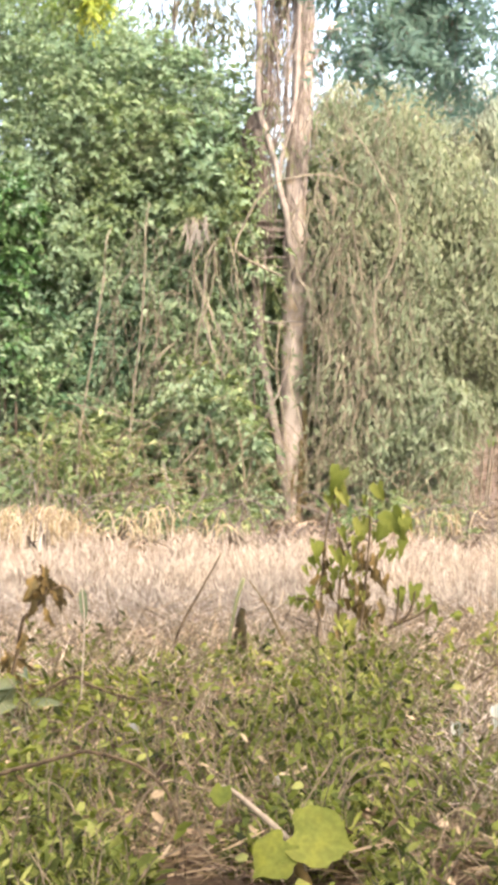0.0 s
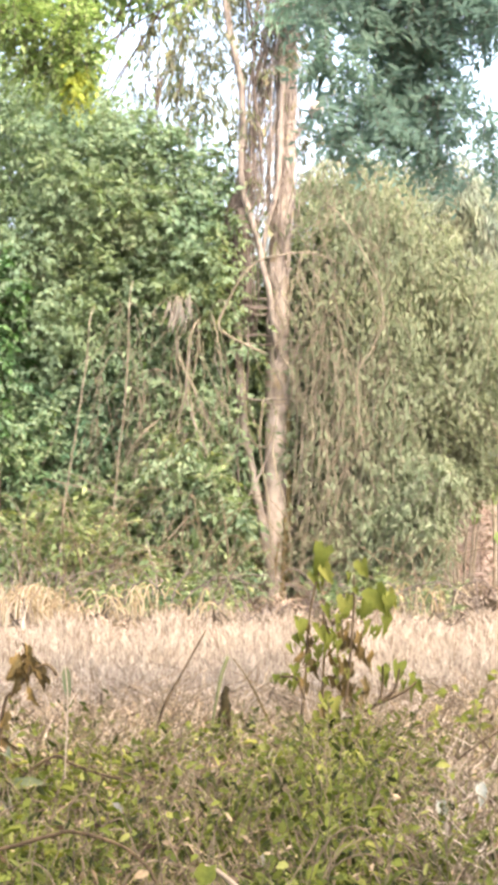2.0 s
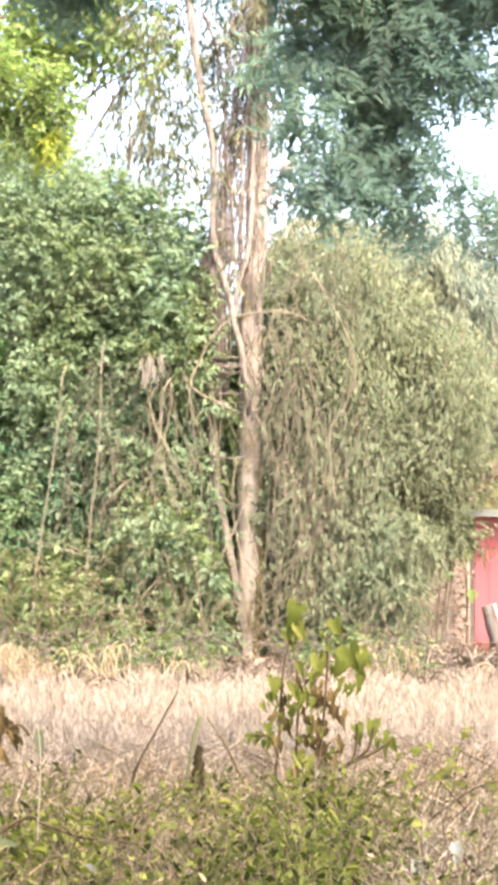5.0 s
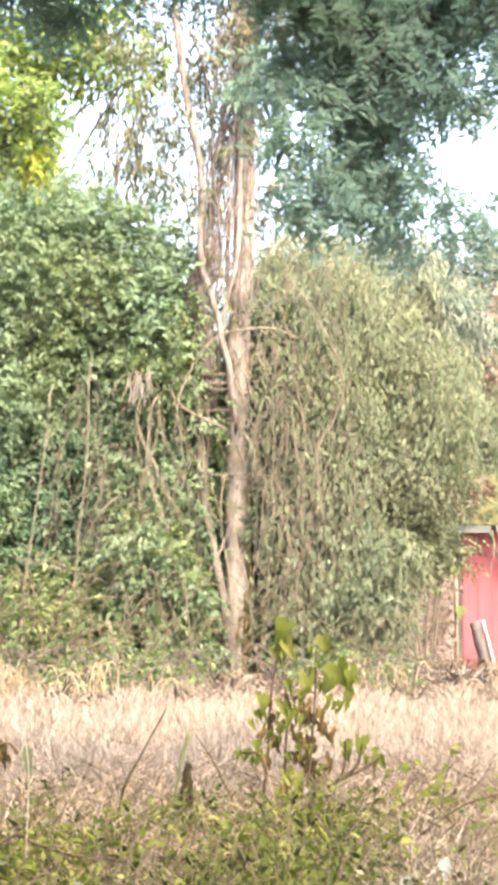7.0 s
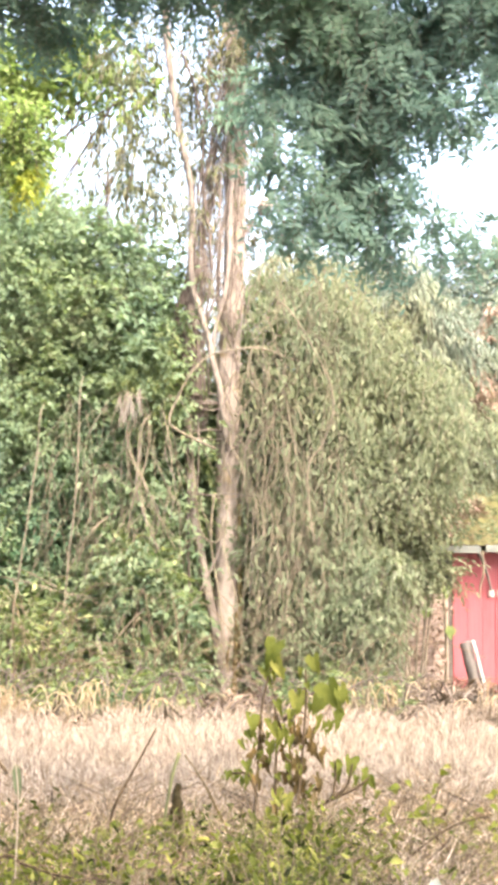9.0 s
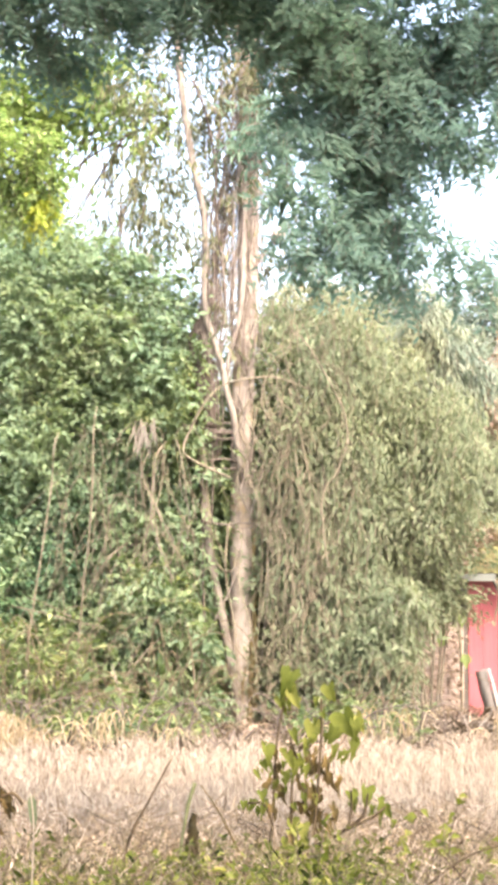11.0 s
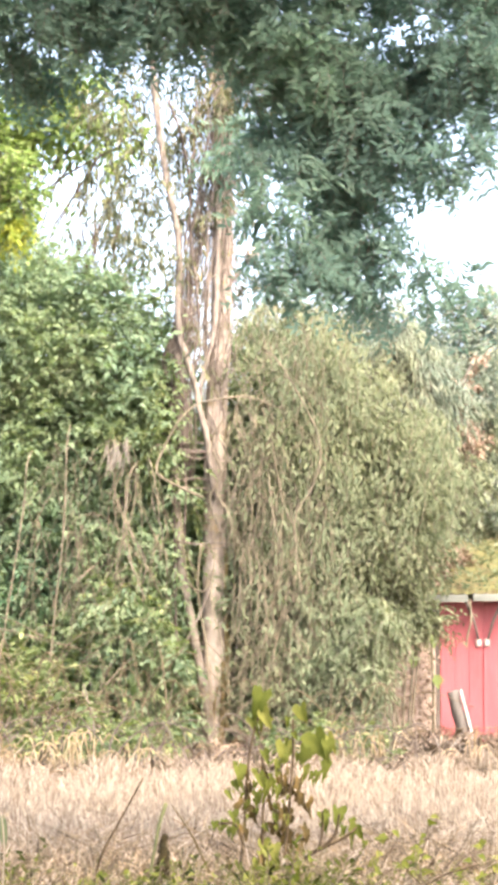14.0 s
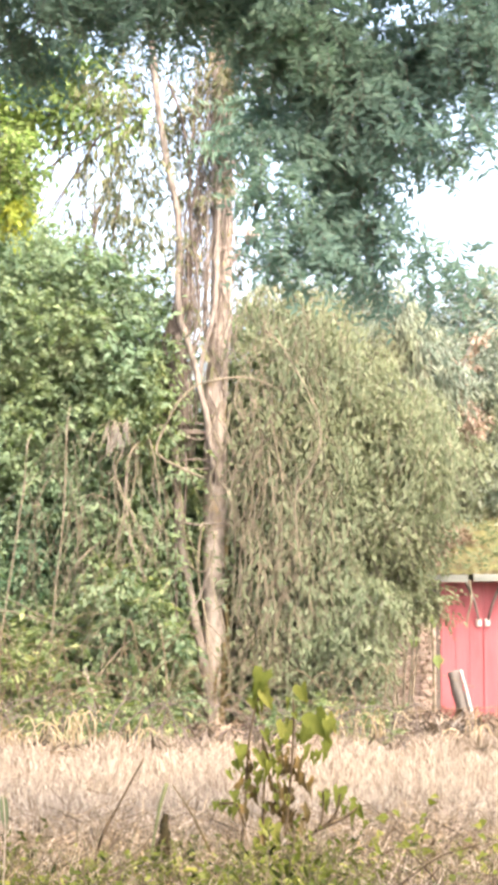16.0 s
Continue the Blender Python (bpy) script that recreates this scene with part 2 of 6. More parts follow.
def thing(name, label, category, group="", kind="", at=(0, 0, 0)):
    e = new(name)
    e.empty_display_size = 0.1
    e.location = at
    return tagged(e, label, category, group, kind)


def part(name, me, mat, parent, label="", kind="", smooth=False):
    ob = new(name, me)
    if not me.materials:
        me.materials.append(mat)
    if smooth:
        me.polygons.foreach_set("use_smooth", np.ones(len(me.polygons), bool))
    ob.parent = parent
    if parent is not None:
        top = parent
        off = Vector((0, 0, 0))
        while top is not None:
            off += top.location
            top = top.parent
        ob.location = -off
    return tagged(ob, label, kind=kind)


def unit(a):
    return a / np.maximum(np.linalg.norm(a, axis=-1, keepdims=True), 1e-9)


def spline(points, n):
    """Points along a smooth curve through the given ones."""
    p = np.asarray(points, float)
    p = np.vstack([2 * p[0] - p[1], p, 2 * p[-1] - p[-2]])
    out = []
    m = len(p) - 3
    for s in np.linspace(0, m - 1e-6, n):
        i = int(s)
        t = s - i
        a, b, c, d = p[i:i + 4]
        out.append(0.5 * (2 * b + (c - a) * t + (2 * a - 5 * b + 4 * c - d) * t * t + (3 * b - 3 * c + d - a) * t ** 3))
    return np.array(out)


def tube(points, r0, r1, n=16, sides=7, rough=0.0, seed=0, flare=0.0):
    """A tapered round stem along a smooth curve; rough: unevenness of its girth, flare: swelling at the foot."""
    rg = np.random.default_rng(seed)
    c = spline(points, n)
    d = unit(np.gradient(c, axis=0))
    ref = np.array([0.31, 0.9, 0.2]) if abs(d[:, 1]).mean() < 0.8 else np.array([1.0, 0.1, 0.2])
    a = unit(np.cross(d, ref))
    b = np.cross(d, a)
    s = np.linspace(0, 1, n)
    r = r0 + (r1 - r0) * s + flare * np.exp(-s * n / 1.6)
    ang = np.linspace(0, 2 * np.pi, sides, endpoint=False)
    rr = r[:, None] * (1 + rough * rg.normal(0, 1, (n, sides)))
    V = c[:, None] + rr[..., None] * (np.cos(ang)[None, :, None] * a[:, None] + np.sin(ang)[None, :, None] * b[:, None])
    V = V.reshape(-1, 3)
    i, j = np.meshgrid(np.arange(n - 1), np.arange(sides), indexing="ij")
    k = (j + 1) % sides
    F = np.stack([i * sides + j, i * sides + k, (i + 1) * sides + k, (i + 1) * sides + j], -1).reshape(-1, 4)
    V = np.vstack([V, c[:1], c[-1:]])
    jj = np.arange(sides)
    kk = (jj + 1) % sides
    foot = np.full(sides, n * sides)
    F0 = np.stack([kk, jj, foot, foot], -1)[:, [0, 1, 2]]
    F1 = np.stack([(n - 1) * sides + jj, (n - 1) * sides + kk, foot + 1], -1)
    tri = lambda q: np.vstack([q[:, [0, 1, 2]], q[:, [0, 2, 3]]])
    return V, np.vstack([tri(F), F0, F1])


LEAF2 = (np.array([(0, 0, 0), (0.42, 0.5, 0.07), (1, 0, -0.1), (0.42, -0.5, 0.07)]), np.array([(0, 2, 1), (0, 3, 2)]))
LEAF4 = (np.array([(0, 0, 0), (0.22, 0.42, 0.06), (0.62, 0.4, 0.02), (1, 0, -0.14), (0.62, -0.4, 0.02), (0.22, -0.42, 0.06), (0.5, 0, -0.03)]),
         np.array([(0, 6, 1), (1, 6, 2), (2, 6, 3), (3, 6, 4), (4, 6, 5), (5, 6, 0)]))


def leaves(P, D, N, L, ratio, shape=LEAF2):
    """Leaves at P that point along D with their faces towards N, L long and ratio as wide."""
    tv, tf = shape
    n = len(P)
    D = unit(D)
    S = unit(np.cross(N, D))
    U = np.cross(D, S)
    ratio = np.broadcast_to(ratio, (n,))
    V = (P[:, None] + L[:, None, None] * (tv[None, :, :1] * D[:, None] + (tv[None, :, 1:2] * ratio[:, None, None]) * S[:, None] + tv[None, :, 2:3] * np.minimum(1, 2 * ratio)[:, None, None] * U[:, None]))
    F = tf[None] + (np.arange(n) * len(tv))[:, None, None]
    return V.reshape(-1, 3), F.reshape(-1, 3)


def rods(A, B, ra, rb):
    """Thin three-sided twigs from A to B."""
    n = len(A)
    D = unit(B - A)
    S = unit(np.cross(D, np.array([0.3, 0.5, 0.81])))
    T = np.cross(D, S)
    V = np.zeros((n, 6, 3))
    for k in range(3):
        o = math.cos(k * 2.094) * S + math.sin(k * 2.094) * T
        V[:, k] = A + o * np.broadcast_to(ra, (n,))[:, None]
        V[:, 3 + k] = B + o * np.broadcast_to(rb, (n,))[:, None]
    f = []
    for k in range(3):
        q = (k + 1) % 3
        f += [(k, q, 3 + q), (k, 3 + q, 3 + k)]
    F = np.array(f)[None] + (np.arange(n) * 6)[:, None, None]
    return V.reshape(-1, 3), F.reshape(-1, 3)


def sprays(rg, C, D, n, length, leaf, ratio, droop=0.3, sag=0.15, spread=0.9, tilt=0.6, shape=LEAF2, twig=0.004, face=(0.05, 0.03, 1.0)):
    """Leafy twigs that start at C and point along D: n leaves on each, left and right. Gives leaf rows and twig rows."""
    m = len(C)
    D = unit(D)
    T = length * rg.uniform(0.6, 1.3, m)
    side = unit(np.cross(D, np.array(face)) + rg.normal(0, 0.25, (m, 3)))
    s = (np.arange(n) + 0.7) / n
    P = C[:, None] + D[:, None] * (T[:, None] * s)[..., None]
    P[..., 2] -= sag * (T[:, None] * s ** 2)
    sign = np.where(np.arange(n) % 2 == 0, 1.0, -1.0)
    A = D[:, None] * 0.5 + side[:, None] * (sign[None, :, None] * spread) + rg.normal(0, 0.35, (m, n, 3))
    A[..., 2] -= droop
    N = np.array(face) + rg.normal(0, tilt, (m, n, 3))
    L = leaf * rg.uniform(0.6, 1.3, (m, n))
    lv = leaves(P.reshape(-1, 3), A.reshape(-1, 3), N.reshape(-1, 3), L.ravel(), ratio, shape)
    tip = C + D * T[:, None]
    tip[:, 2] -= sag * T
    return lv, rods(C, tip, twig, twig / 2)


def masses(rg, blobs, n, inner=0.5, droop=0.1, loose=0.6):
    """n starts and ways of twigs spread over rounded masses (x, y, z, radius)."""
    b = np.asarray(blobs, float)
    w = b[:, 3] ** 2
    k = rg.choice(len(b), n, p=w / w.sum())
    u = unit(rg.normal(0, 1, (n, 3)))
    r = b[k, 3] * rg.uniform(inner, 1.0, n) ** 0.7
    C = b[k, :3] + u * r[:, None] * np.array([1, 1, 0.85])
    D = u * 0.7 + rg.normal(0, loose, (n, 3))
    D[:, 2] -= droop
    return C, D


def under(rg, xs, zs, x0, x1, y0, y1, z0, n, r0, r1):
    """Rounded masses packed under a skyline through (xs, zs)."""
    out = []
    while len(out) < n:
        r = rg.uniform(r0, r1)
        x, y = rg.uniform(x0, x1), rg.uniform(y0, y1)
        top = np.interp(x, xs, zs) - r * 0.9
        if top > z0:
            out.append((x, y, rg.uniform(z0, top), r))
    # a row of masses along the skyline keeps its outline full
    for x in np.arange(x0, x1, r0 * 0.9):
        r = rg.uniform(r0 * 0.6, r0)
        out.append((x, rg.uniform(y0, y1), np.interp(x, xs, zs) - r, r))
    return out


def box(x0, x1, y0, y1, z0, z1, bevel=0.0):
    bm = bmesh.new()
    bmesh.ops.create_cube(bm, size=1)
    for v in bm.verts:
        v.co = ((x0 + x1) / 2 + v.co.x * (x1 - x0), (y0 + y1) / 2 + v.co.y * (y1 - y0), (z0 + z1) / 2 + v.co.z * (z1 - z0))
    if bevel:
        bmesh.ops.bevel(bm, geom=bm.edges[:], offset=bevel, segments=1, affect="EDGES")
    me = bpy.data.meshes.new("block")
    bm.to_mesh(me)
    bm.free()
    return me


def lobed(size, lobes=5, cup=0.15, curl=0.0, seed=0, jag=0.07, deep=0.06):
    """A heart-shaped leaf with shallow lobes, stalk at the origin, pointing along +x."""
    rg = np.random.default_rng(seed)
    n = 26
    V = [(0.42 * size, 0, -0.02 * size)]
    for i in range(n):
        a = 2 * math.pi * i / n
        r = 0.5 * (1 + deep * math.cos(lobes * a) + rg.uniform(-jag, jag))
        if abs(a - math.pi) < 0.35:
            r *= 0.72
        if i == 0:
            r *= 1.25
        x, yv = 0.42 + r * math.cos(a), r * math.sin(a) * 0.95
        z = cup * abs(yv) * 1.2 - 0.2 * max(0, x - 0.5) ** 2 - curl * (x - 0.3) ** 2 + rg.uniform(-0.02, 0.02)
        V.append((x * size, yv * size, z * size))
    F = [(0, 1 + i, 1 + (i + 1) % n) for i in range(n)]
    return mesh_from("leaf", V, F)


def leaf_pose(at, way, face):
    d = Vector(way).normalized()
    s = Vector(face).cross(d).normalized()
    nn = d.cross(s)
    m = Matrix((d, s, nn)).transposed().to_4x4()
    m.translation = at
    return m


def put_leaf(me, mat, parent, at, way, face, label=""):
    ob = part("leaf", me, mat, parent, label)
    ob.matrix_basis = Matrix.Translation(ob.location) @ leaf_pose(at, way, face)
    return ob


# ---- ground ----
def ground():
    half = np.concatenate([np.linspace(0, 7, 36), np.geomspace(7.6, 2500, 26)])
    xs = np.concatenate([-half[:0:-1], half])
    ys = np.concatenate([-np.geomspace(2500, 4, 22), np.linspace(-2, 34, 130), np.geomspace(36, 2500, 24)])
    X, Y = np.meshgrid(xs, ys, indexing="ij")
    near = np.exp(-((X / 9) ** 2)) * np.exp(-(((Y - 15) / 16) ** 2))
    Z = near * (0.03 * np.sin(1.7 * X + 0.8 * Y) * np.cos(1.1 * Y - 0.6 * X) + 0.012 * np.sin(6.1 * X + 2.0) * np.sin(5.3 * Y))
    nx, ny = X.shape
    i, j = np.meshgrid(np.arange(nx - 1), np.arange(ny - 1), indexing="ij")
    F = np.stack([i * ny + j, (i + 1) * ny + j, (i + 1) * ny + j + 1, i * ny + j + 1], -1).reshape(-1, 4)
    ob = new("ground", mesh_from("ground", np.stack([X, Y, Z], -1).reshape(-1, 3), F))
    ob.data.materials.append(M_SOIL)
    ob.data.polygons.foreach_set("use_smooth", np.ones(len(ob.data.polygons), bool))
    tagged(ob, "brown soil under dry grass litter", "ground", kind="structure")


ground()


# ---- the tall tree with its lianas ----
def tall_tree():
    rg = np.random.default_rng(11)
    t = thing("tall_tree", "tall slim tree with pale flaking bark, wrapped in lianas", "tree", at=(0.49, 26, 0))
    pts = [(0.49, 26, -0.1), (0.515, 26, 0.55), (0.522, 26, 1.64), (0.527, 26, 2.6), (0.53, 26, 3.34), (0.545, 26, 4.16), (0.605, 26, 5.2), (0.62, 26, 6.2), (0.63, 26, 7.5), (0.6, 26.1, 9.0), (0.66, 26.2, 11.0)]
    part("trunk", mesh_from("trunk", *tube(pts, 0.152, 0.118, 90, 16, 0.02, 1, 0.03)), M_TRUNK, t, smooth=True)
    limbs = [[(0.56, 26, 5.2), (0.675, 25.9, 5.58), (0.81, 25.85, 5.79), (0.963, 25.8, 5.99)],
             [(0.63, 26, 8.0), (0.3, 26.1, 8.6), (-0.3, 26.3, 9.2)],
             [(0.62, 26, 8.4), (0.3, 25.9, 8.9), (-0.5, 25.9, 9.3), (-1.2, 25.9, 9.3)],
             [(0.61, 26, 8.2), (0.9, 26.3, 8.9), (1.4, 26.4, 9.6)],
             [(0.55, 26, 4.55), (0.42, 26.02, 4.8), (0.42, 26.0, 5.4), (0.5, 26, 6.0)]]
    for k, l in enumerate(limbs):
        part("limb", mesh_from("limb", *tube(l, (0.035, 0.05, 0.05, 0.05, 0.045)[k], 0.015, 18, 7, 0.03, 20 + k)), M_TRUNK, t, smooth=True)
    for k, (pts, r) in enumerate([([(0.665, 25.93, 0.3), (0.672, 25.93, 1.0), (0.668, 25.92, 1.7), (0.665, 25.93, 2.4)], 0.042), ([(0.6, 25.87, 0.1), (0.615, 25.86, 0.6), (0.63, 25.87, 1.1)], 0.035), ([(0.5, 25.86, 0.15), (0.52, 25.85, 0.55), (0.56, 25.85, 0.8)], 0.02)]):
        part("moss", mesh_from("moss", *tube(pts, r, r * 0.5, 60, 8, 0.3, 24 + k)), M_MOSS, t, "ochre moss along the bark", smooth=True)
    bm = bmesh.new()
    bmesh.ops.create_icosphere(bm, subdivisions=2, radius=0.1)
    for v in bm.verts:
        v.co = (0.975 + v.co.x * 0.95 + 0.25 * v.co.z, 25.8 + v.co.y, 6.0 + v.co.z * 1.15)
    me = bpy.data.meshes.new("burl")
    bm.to_mesh(me)
    bm.free()
    part("burl", me, M_TRUNK, t, "rounded stump of a broken limb", smooth=True)
    # drooping, narrow leaves hang thinly round the upper stem
    b = [(-0.15, 26.2, 8.4, 0.5), (-0.7, 26.3, 8.0, 0.45), (-0.55, 26.3, 6.7, 0.4),
         (0.3, 26.2, 7.6, 0.5), (0.1, 26.3, 6.6, 0.35), (0.35, 26.1, 6.0, 0.3), (0.8, 26.1, 7.0, 0.45), (0.9, 26.2, 8.2, 0.6),
         (-0.2, 26.3, 7.4, 0.4), (0.25, 26.1, 5.4, 0.25), (-0.7, 26.4, 6.0, 0.35), (0.3, 26.2, 9.3, 0.8), (-0.6, 26.3, 9.4, 0.7)]
    b += [(0.45, 25.9, 6.6, 0.3), (0.5, 25.9, 7.2, 0.3), (0.42, 25.9, 7.9, 0.35), (0.7, 25.9, 7.8, 0.4), (0.45, 25.85, 5.2, 0.25), (0.3, 25.8, 4.7, 0.2), (0.62, 25.8, 8.15, 0.3), (0.6, 25.8, 8.6, 0.35), (0.62, 25.8, 9.1, 0.35), (0.95, 26.1, 5.7, 0.28), (1.0, 26.1, 6.2, 0.28), (1.25, 26.1, 5.75, 0.2)]
    b += [(rg.uniform(-0.1, 0.38), 25.75, 5.7 + 0.12 * k, 0.13) for k in range(17)] + [(-0.32, 25.8, 6.4, 0.16), (-0.4, 25.8, 7.0, 0.2), (-0.3, 25.8, 7.5, 0.15), (-0.55, 25.9, 7.6, 0.2), (-0.2, 25.8, 5.95, 0.1)]
    C, D = masses(rg, b, 1260, 0.2, 0.5)
    lv, tw = sprays(rg, C, D, 7, 0.3, 0.125, 0.22, droop=1.3, sag=0.5, twig=0.0025)
    part("foliage", mesh_from("foliage", *lv), M_DROOP, t, "thin drooping narrow leaves", "stuff")
    part("branchwork", mesh_from("branchwork", *tw), M_LIANA, t, kind="stuff")
    return t


tall_tree()


def liana(pts, r0, r1, mat, label, n=30, seed=0, rough=0.05):
    V, F = tube(pts, r0, r1, n, 7, rough, seed)
    ob = new("liana", mesh_from("liana", V, F))
    ob.data.materials.append(mat)
    ob.data.polygons.foreach_set("use_smooth", np.ones(len(ob.data.polygons), bool))
    return tagged(ob, label, "liana", "lianas round the tall tree")


def lianas():
    up = lambda y, pts: [(x, y, z) for x, z in pts]
    liana(up(25.72, [(-0.26, 8.9), (-0.23, 8.3), (-0.2, 7.9), (-0.152, 7.51), (-0.068, 6.955), (0.023, 6.54), (0.078, 6.19), (0.093, 5.85), (0.074, 5.43), (0.096, 5.02), (0.178, 4.75), (0.281, 4.41), (0.336, 4.13), (0.425, 3.79)]) + [(0.46, 25.76, 3.45), (0.52, 25.8, 3.1), (0.62, 26.1, 2.8)],
          0.045, 0.035, M_LIANA, "thick tan liana winding up the tall trunk", 60, 3)
    liana(up(25.8, [(0.02, 4.6), (0.04, 3.4), (0.06, 2.99), (0.106, 2.31), (0.176, 1.91), (0.275, 1.43), (0.366, 0.96), (0.46, 0.42), (0.5, -0.05)]),
          0.05, 0.06, M_LIANA, "tan woody liana leaning on the tall trunk's foot", 50, 4)
    liana(up(25.28, [(1.29, 4.08), (1.031, 4.187), (0.83, 4.226), (0.565, 4.197), (0.334, 4.147), (0.17, 4.028), (0.04, 3.859), (-0.092, 3.602), (-0.176, 3.384), (-0.103, 3.265), (0.164, 3.126), (0.377, 3.027)]),
          0.009, 0.017, M_LIANA_PALE, "pale thin liana looped in an arch before the trunk", 60, 5)
    liana(up(25.0, [(1.1, 4.75), (1.276, 4.58), (1.54, 4.13), (1.71, 3.74), (1.73, 3.41), (1.616, 3.08), (1.455, 2.82), (1.45, 2.4), (1.52, 1.9)]),
          0.01, 0.008, M_LIANA_PALE, "pale liana bowed out of the vine curtain", 40, 6)
    dark = [([(0.42, 7.6), (0.3, 6.6), (0.16, 5.7), (0.12, 5.0), (0.06, 4.4), (0.0, 3.8), (0.02, 3.1), (0.05, 2.2), (0.1, 1.2), (0.2, 0.0)], 0.03),
            ([(0.5, 7.0), (0.34, 6.1), (0.2, 5.4), (0.1, 4.8), (-0.03, 4.1), (-0.06, 3.75), (0.1, 3.65), (0.3, 3.62)], 0.022),
            ([(0.55, 8.0), (0.4, 7.0), (0.28, 6.2), (0.2, 5.2), (0.17, 4.4), (0.12, 3.8), (0.2, 3.2), (0.13, 2.5)], 0.026),
            ([(0.5, 5.2), (0.3, 4.75), (0.1, 4.35), (0.02, 3.7), (-0.02, 3.3)], 0.02)]
    wound = [([(0.6, 8.3), (0.4, 7.5), (0.36, 6.8), (0.38, 6.0), (0.3, 5.4), (0.34, 4.9), (0.2, 4.5), (0.14, 3.9)], 0.02),
            ([(0.62, 7.6), (0.5, 6.9), (0.46, 6.2), (0.4, 5.6), (0.5, 5.0), (0.66, 4.5)], 0.018),
            ([(0.72, 7.0), (0.66, 6.2), (0.52, 5.7), (0.62, 5.2), (0.72, 4.7), (0.6, 4.2)], 0.016),
            ([(0.42, 4.0), (0.6, 3.7), (0.72, 3.35), (0.58, 3.0), (0.4, 2.85)], 0.015),
            ([(0.7, 4.1), (0.5, 3.75), (0.4, 3.4), (0.52, 3.1), (0.7, 2.9)], 0.013),
            ([(0.95, 3.35), (0.8, 3.0), (0.7, 2.7), (0.62, 2.45)], 0.012),
            ([(0.3, 2.5), (0.5, 2.45), (0.85, 2.5), (1.1, 2.44)], 0.009),
            ([(-0.1, 3.68), (0.1, 3.62), (0.3, 3.64), (0.42, 3.6)], 0.011)]
    for k, (pts, r) in enumerate(dark + wound):
        y = 25.72 + 0.02 * (k % 5)
        pts = [(x + 0.05 * math.sin(4.3 * z + 1.7 * k) * (1 if z > 4.4 else 0.5), z) for x, z in pts]
        liana(up(y, pts), r * (0.35 if k < 7 else 0.7), r * (0.6 if k < 4 else 0.4), M_LIANA_DARK if k < 4 else M_VINE_GREY, "dark twisted liana clinging to the tall trunk" if k < 4 else "thin brown liana wound across the trunk", 34, 30 + k, 0.1)
    liana(up(25.76, [(0.58, 6.6), (0.56, 5.9), (0.54, 5.4), (0.505, 5.03), (0.437, 4.755), (0.37, 4.48), (0.34, 4.2)]), 0.038, 0.024, M_VINE_GREY, "grey woody liana forking from the upper trunk", 30, 8)
    liana(up(25.74, [(0.3, 7.9), (0.26, 7.2), (0.22, 6.6), (0.24, 6.1), (0.3, 5.6), (0.33, 5.1), (0.26, 4.7)]), 0.02, 0.014, M_LIANA_DARK, "dark twisted liana clinging to the tall trunk", 30, 9)
    liana(up(25.74, [(-0.05, 7.9), (0.1, 7.5), (0.2, 7.0), (0.22, 6.6), (0.16, 6.1), (0.2, 5.6), (0.16, 5.1)]), 0.018, 0.012, M_LIANA_DARK, "dark twisted liana clinging to the tall trunk", 30, 10)
    for k, pts in enumerate(([(0.08, 3.3), (0.16, 2.3), (0.24, 2.0), (0.4, 1.95), (0.46, 2.2)], [(0.46, 1.98), (0.36, 1.7), (0.24, 1.45), (0.1, 1.2)], [(0.36, 2.5), (0.32, 2.1), (0.34, 1.75), (0.42, 1.3), (0.46, 0.7)], [(0.85, 3.4), (0.74, 3.05), (0.66, 2.75), (0.6, 2.5)],
                             [(0.7, 2.8), (0.76, 2.4), (0.75, 1.9), (0.72, 1.4), (0.67, 0.7)], [(0.45, 4.1), (0.55, 3.8), (0.45, 3.5), (0.6, 3.2), (0.5, 2.9), (0.62, 2.6)], [(0.62, 4.0), (0.48, 3.7), (0.6, 3.35), (0.46, 3.05), (0.56, 2.75)], [(0.05, 2.55), (0.3, 2.5), (0.55, 2.52), (0.9, 2.47)])):
        liana(up(25.66 + 0.01 * k, pts), 0.013, 0.009, M_LIANA if k % 2 else M_LIANA_PALE, "thin brown liana wound across the trunk", 30, 120 + k, 0.08)
    # loose stems hanging and rising on the side of the thicket
    tan = [[(-0.295, 3.57), (-0.467, 3.345), (-0.533, 3.01), (-0.546, 2.68), (-0.63, 2.315)], [(-0.295, 3.57), (-0.235, 3.41), (-0.168, 3.08), (-0.135, 2.75)], [(-0.532, 2.75), (-0.465, 2.28), (-0.3, 1.85)],
           [(-0.83, 2.3), (-0.994, 2.15), (-1.16, 1.95), (-1.374, 1.56)], [(-0.36, 1.49), (-0.53, 1.16), (-0.79, 0.77), (-1.05, 0.38)], [(-2.3, 1.56), (-1.715, 1.43), (-1.386, 1.33), (-1.12, 1.3)]]
    for k, pts in enumerate(tan):
        liana([(x, 25.25 + (0.5 if i == 0 else 0.0), z) for i, (x, z) in enumerate(pts)], 0.0095, 0.006, M_LIANA_PALE, "tan woody liana arching beside the thicket", 26, 90 + k)
    for k, pts in enumerate(([(-1.65, 3.6), (-1.667, 3.378), (-1.697, 2.972), (-1.766, 2.45), (-1.822, 2.059), (-1.884, 1.669), (-2.0, 0.8), (-2.05, -0.02)], [(-1.2, 3.9), (-1.211, 3.576), (-1.221, 2.973), (-1.252, 2.45), (-1.302, 1.994), (-1.345, 1.571), (-1.4, 0.8), (-1.42, -0.02)])):
        liana([(x, 24.9 + (0.6 if i == 0 else 0.0), z) for i, (x, z) in enumerate(pts)], 0.006, 0.011, M_LIANA_PALE, "slender upright tan stem before the leafy thicket", 40, 140 + k)
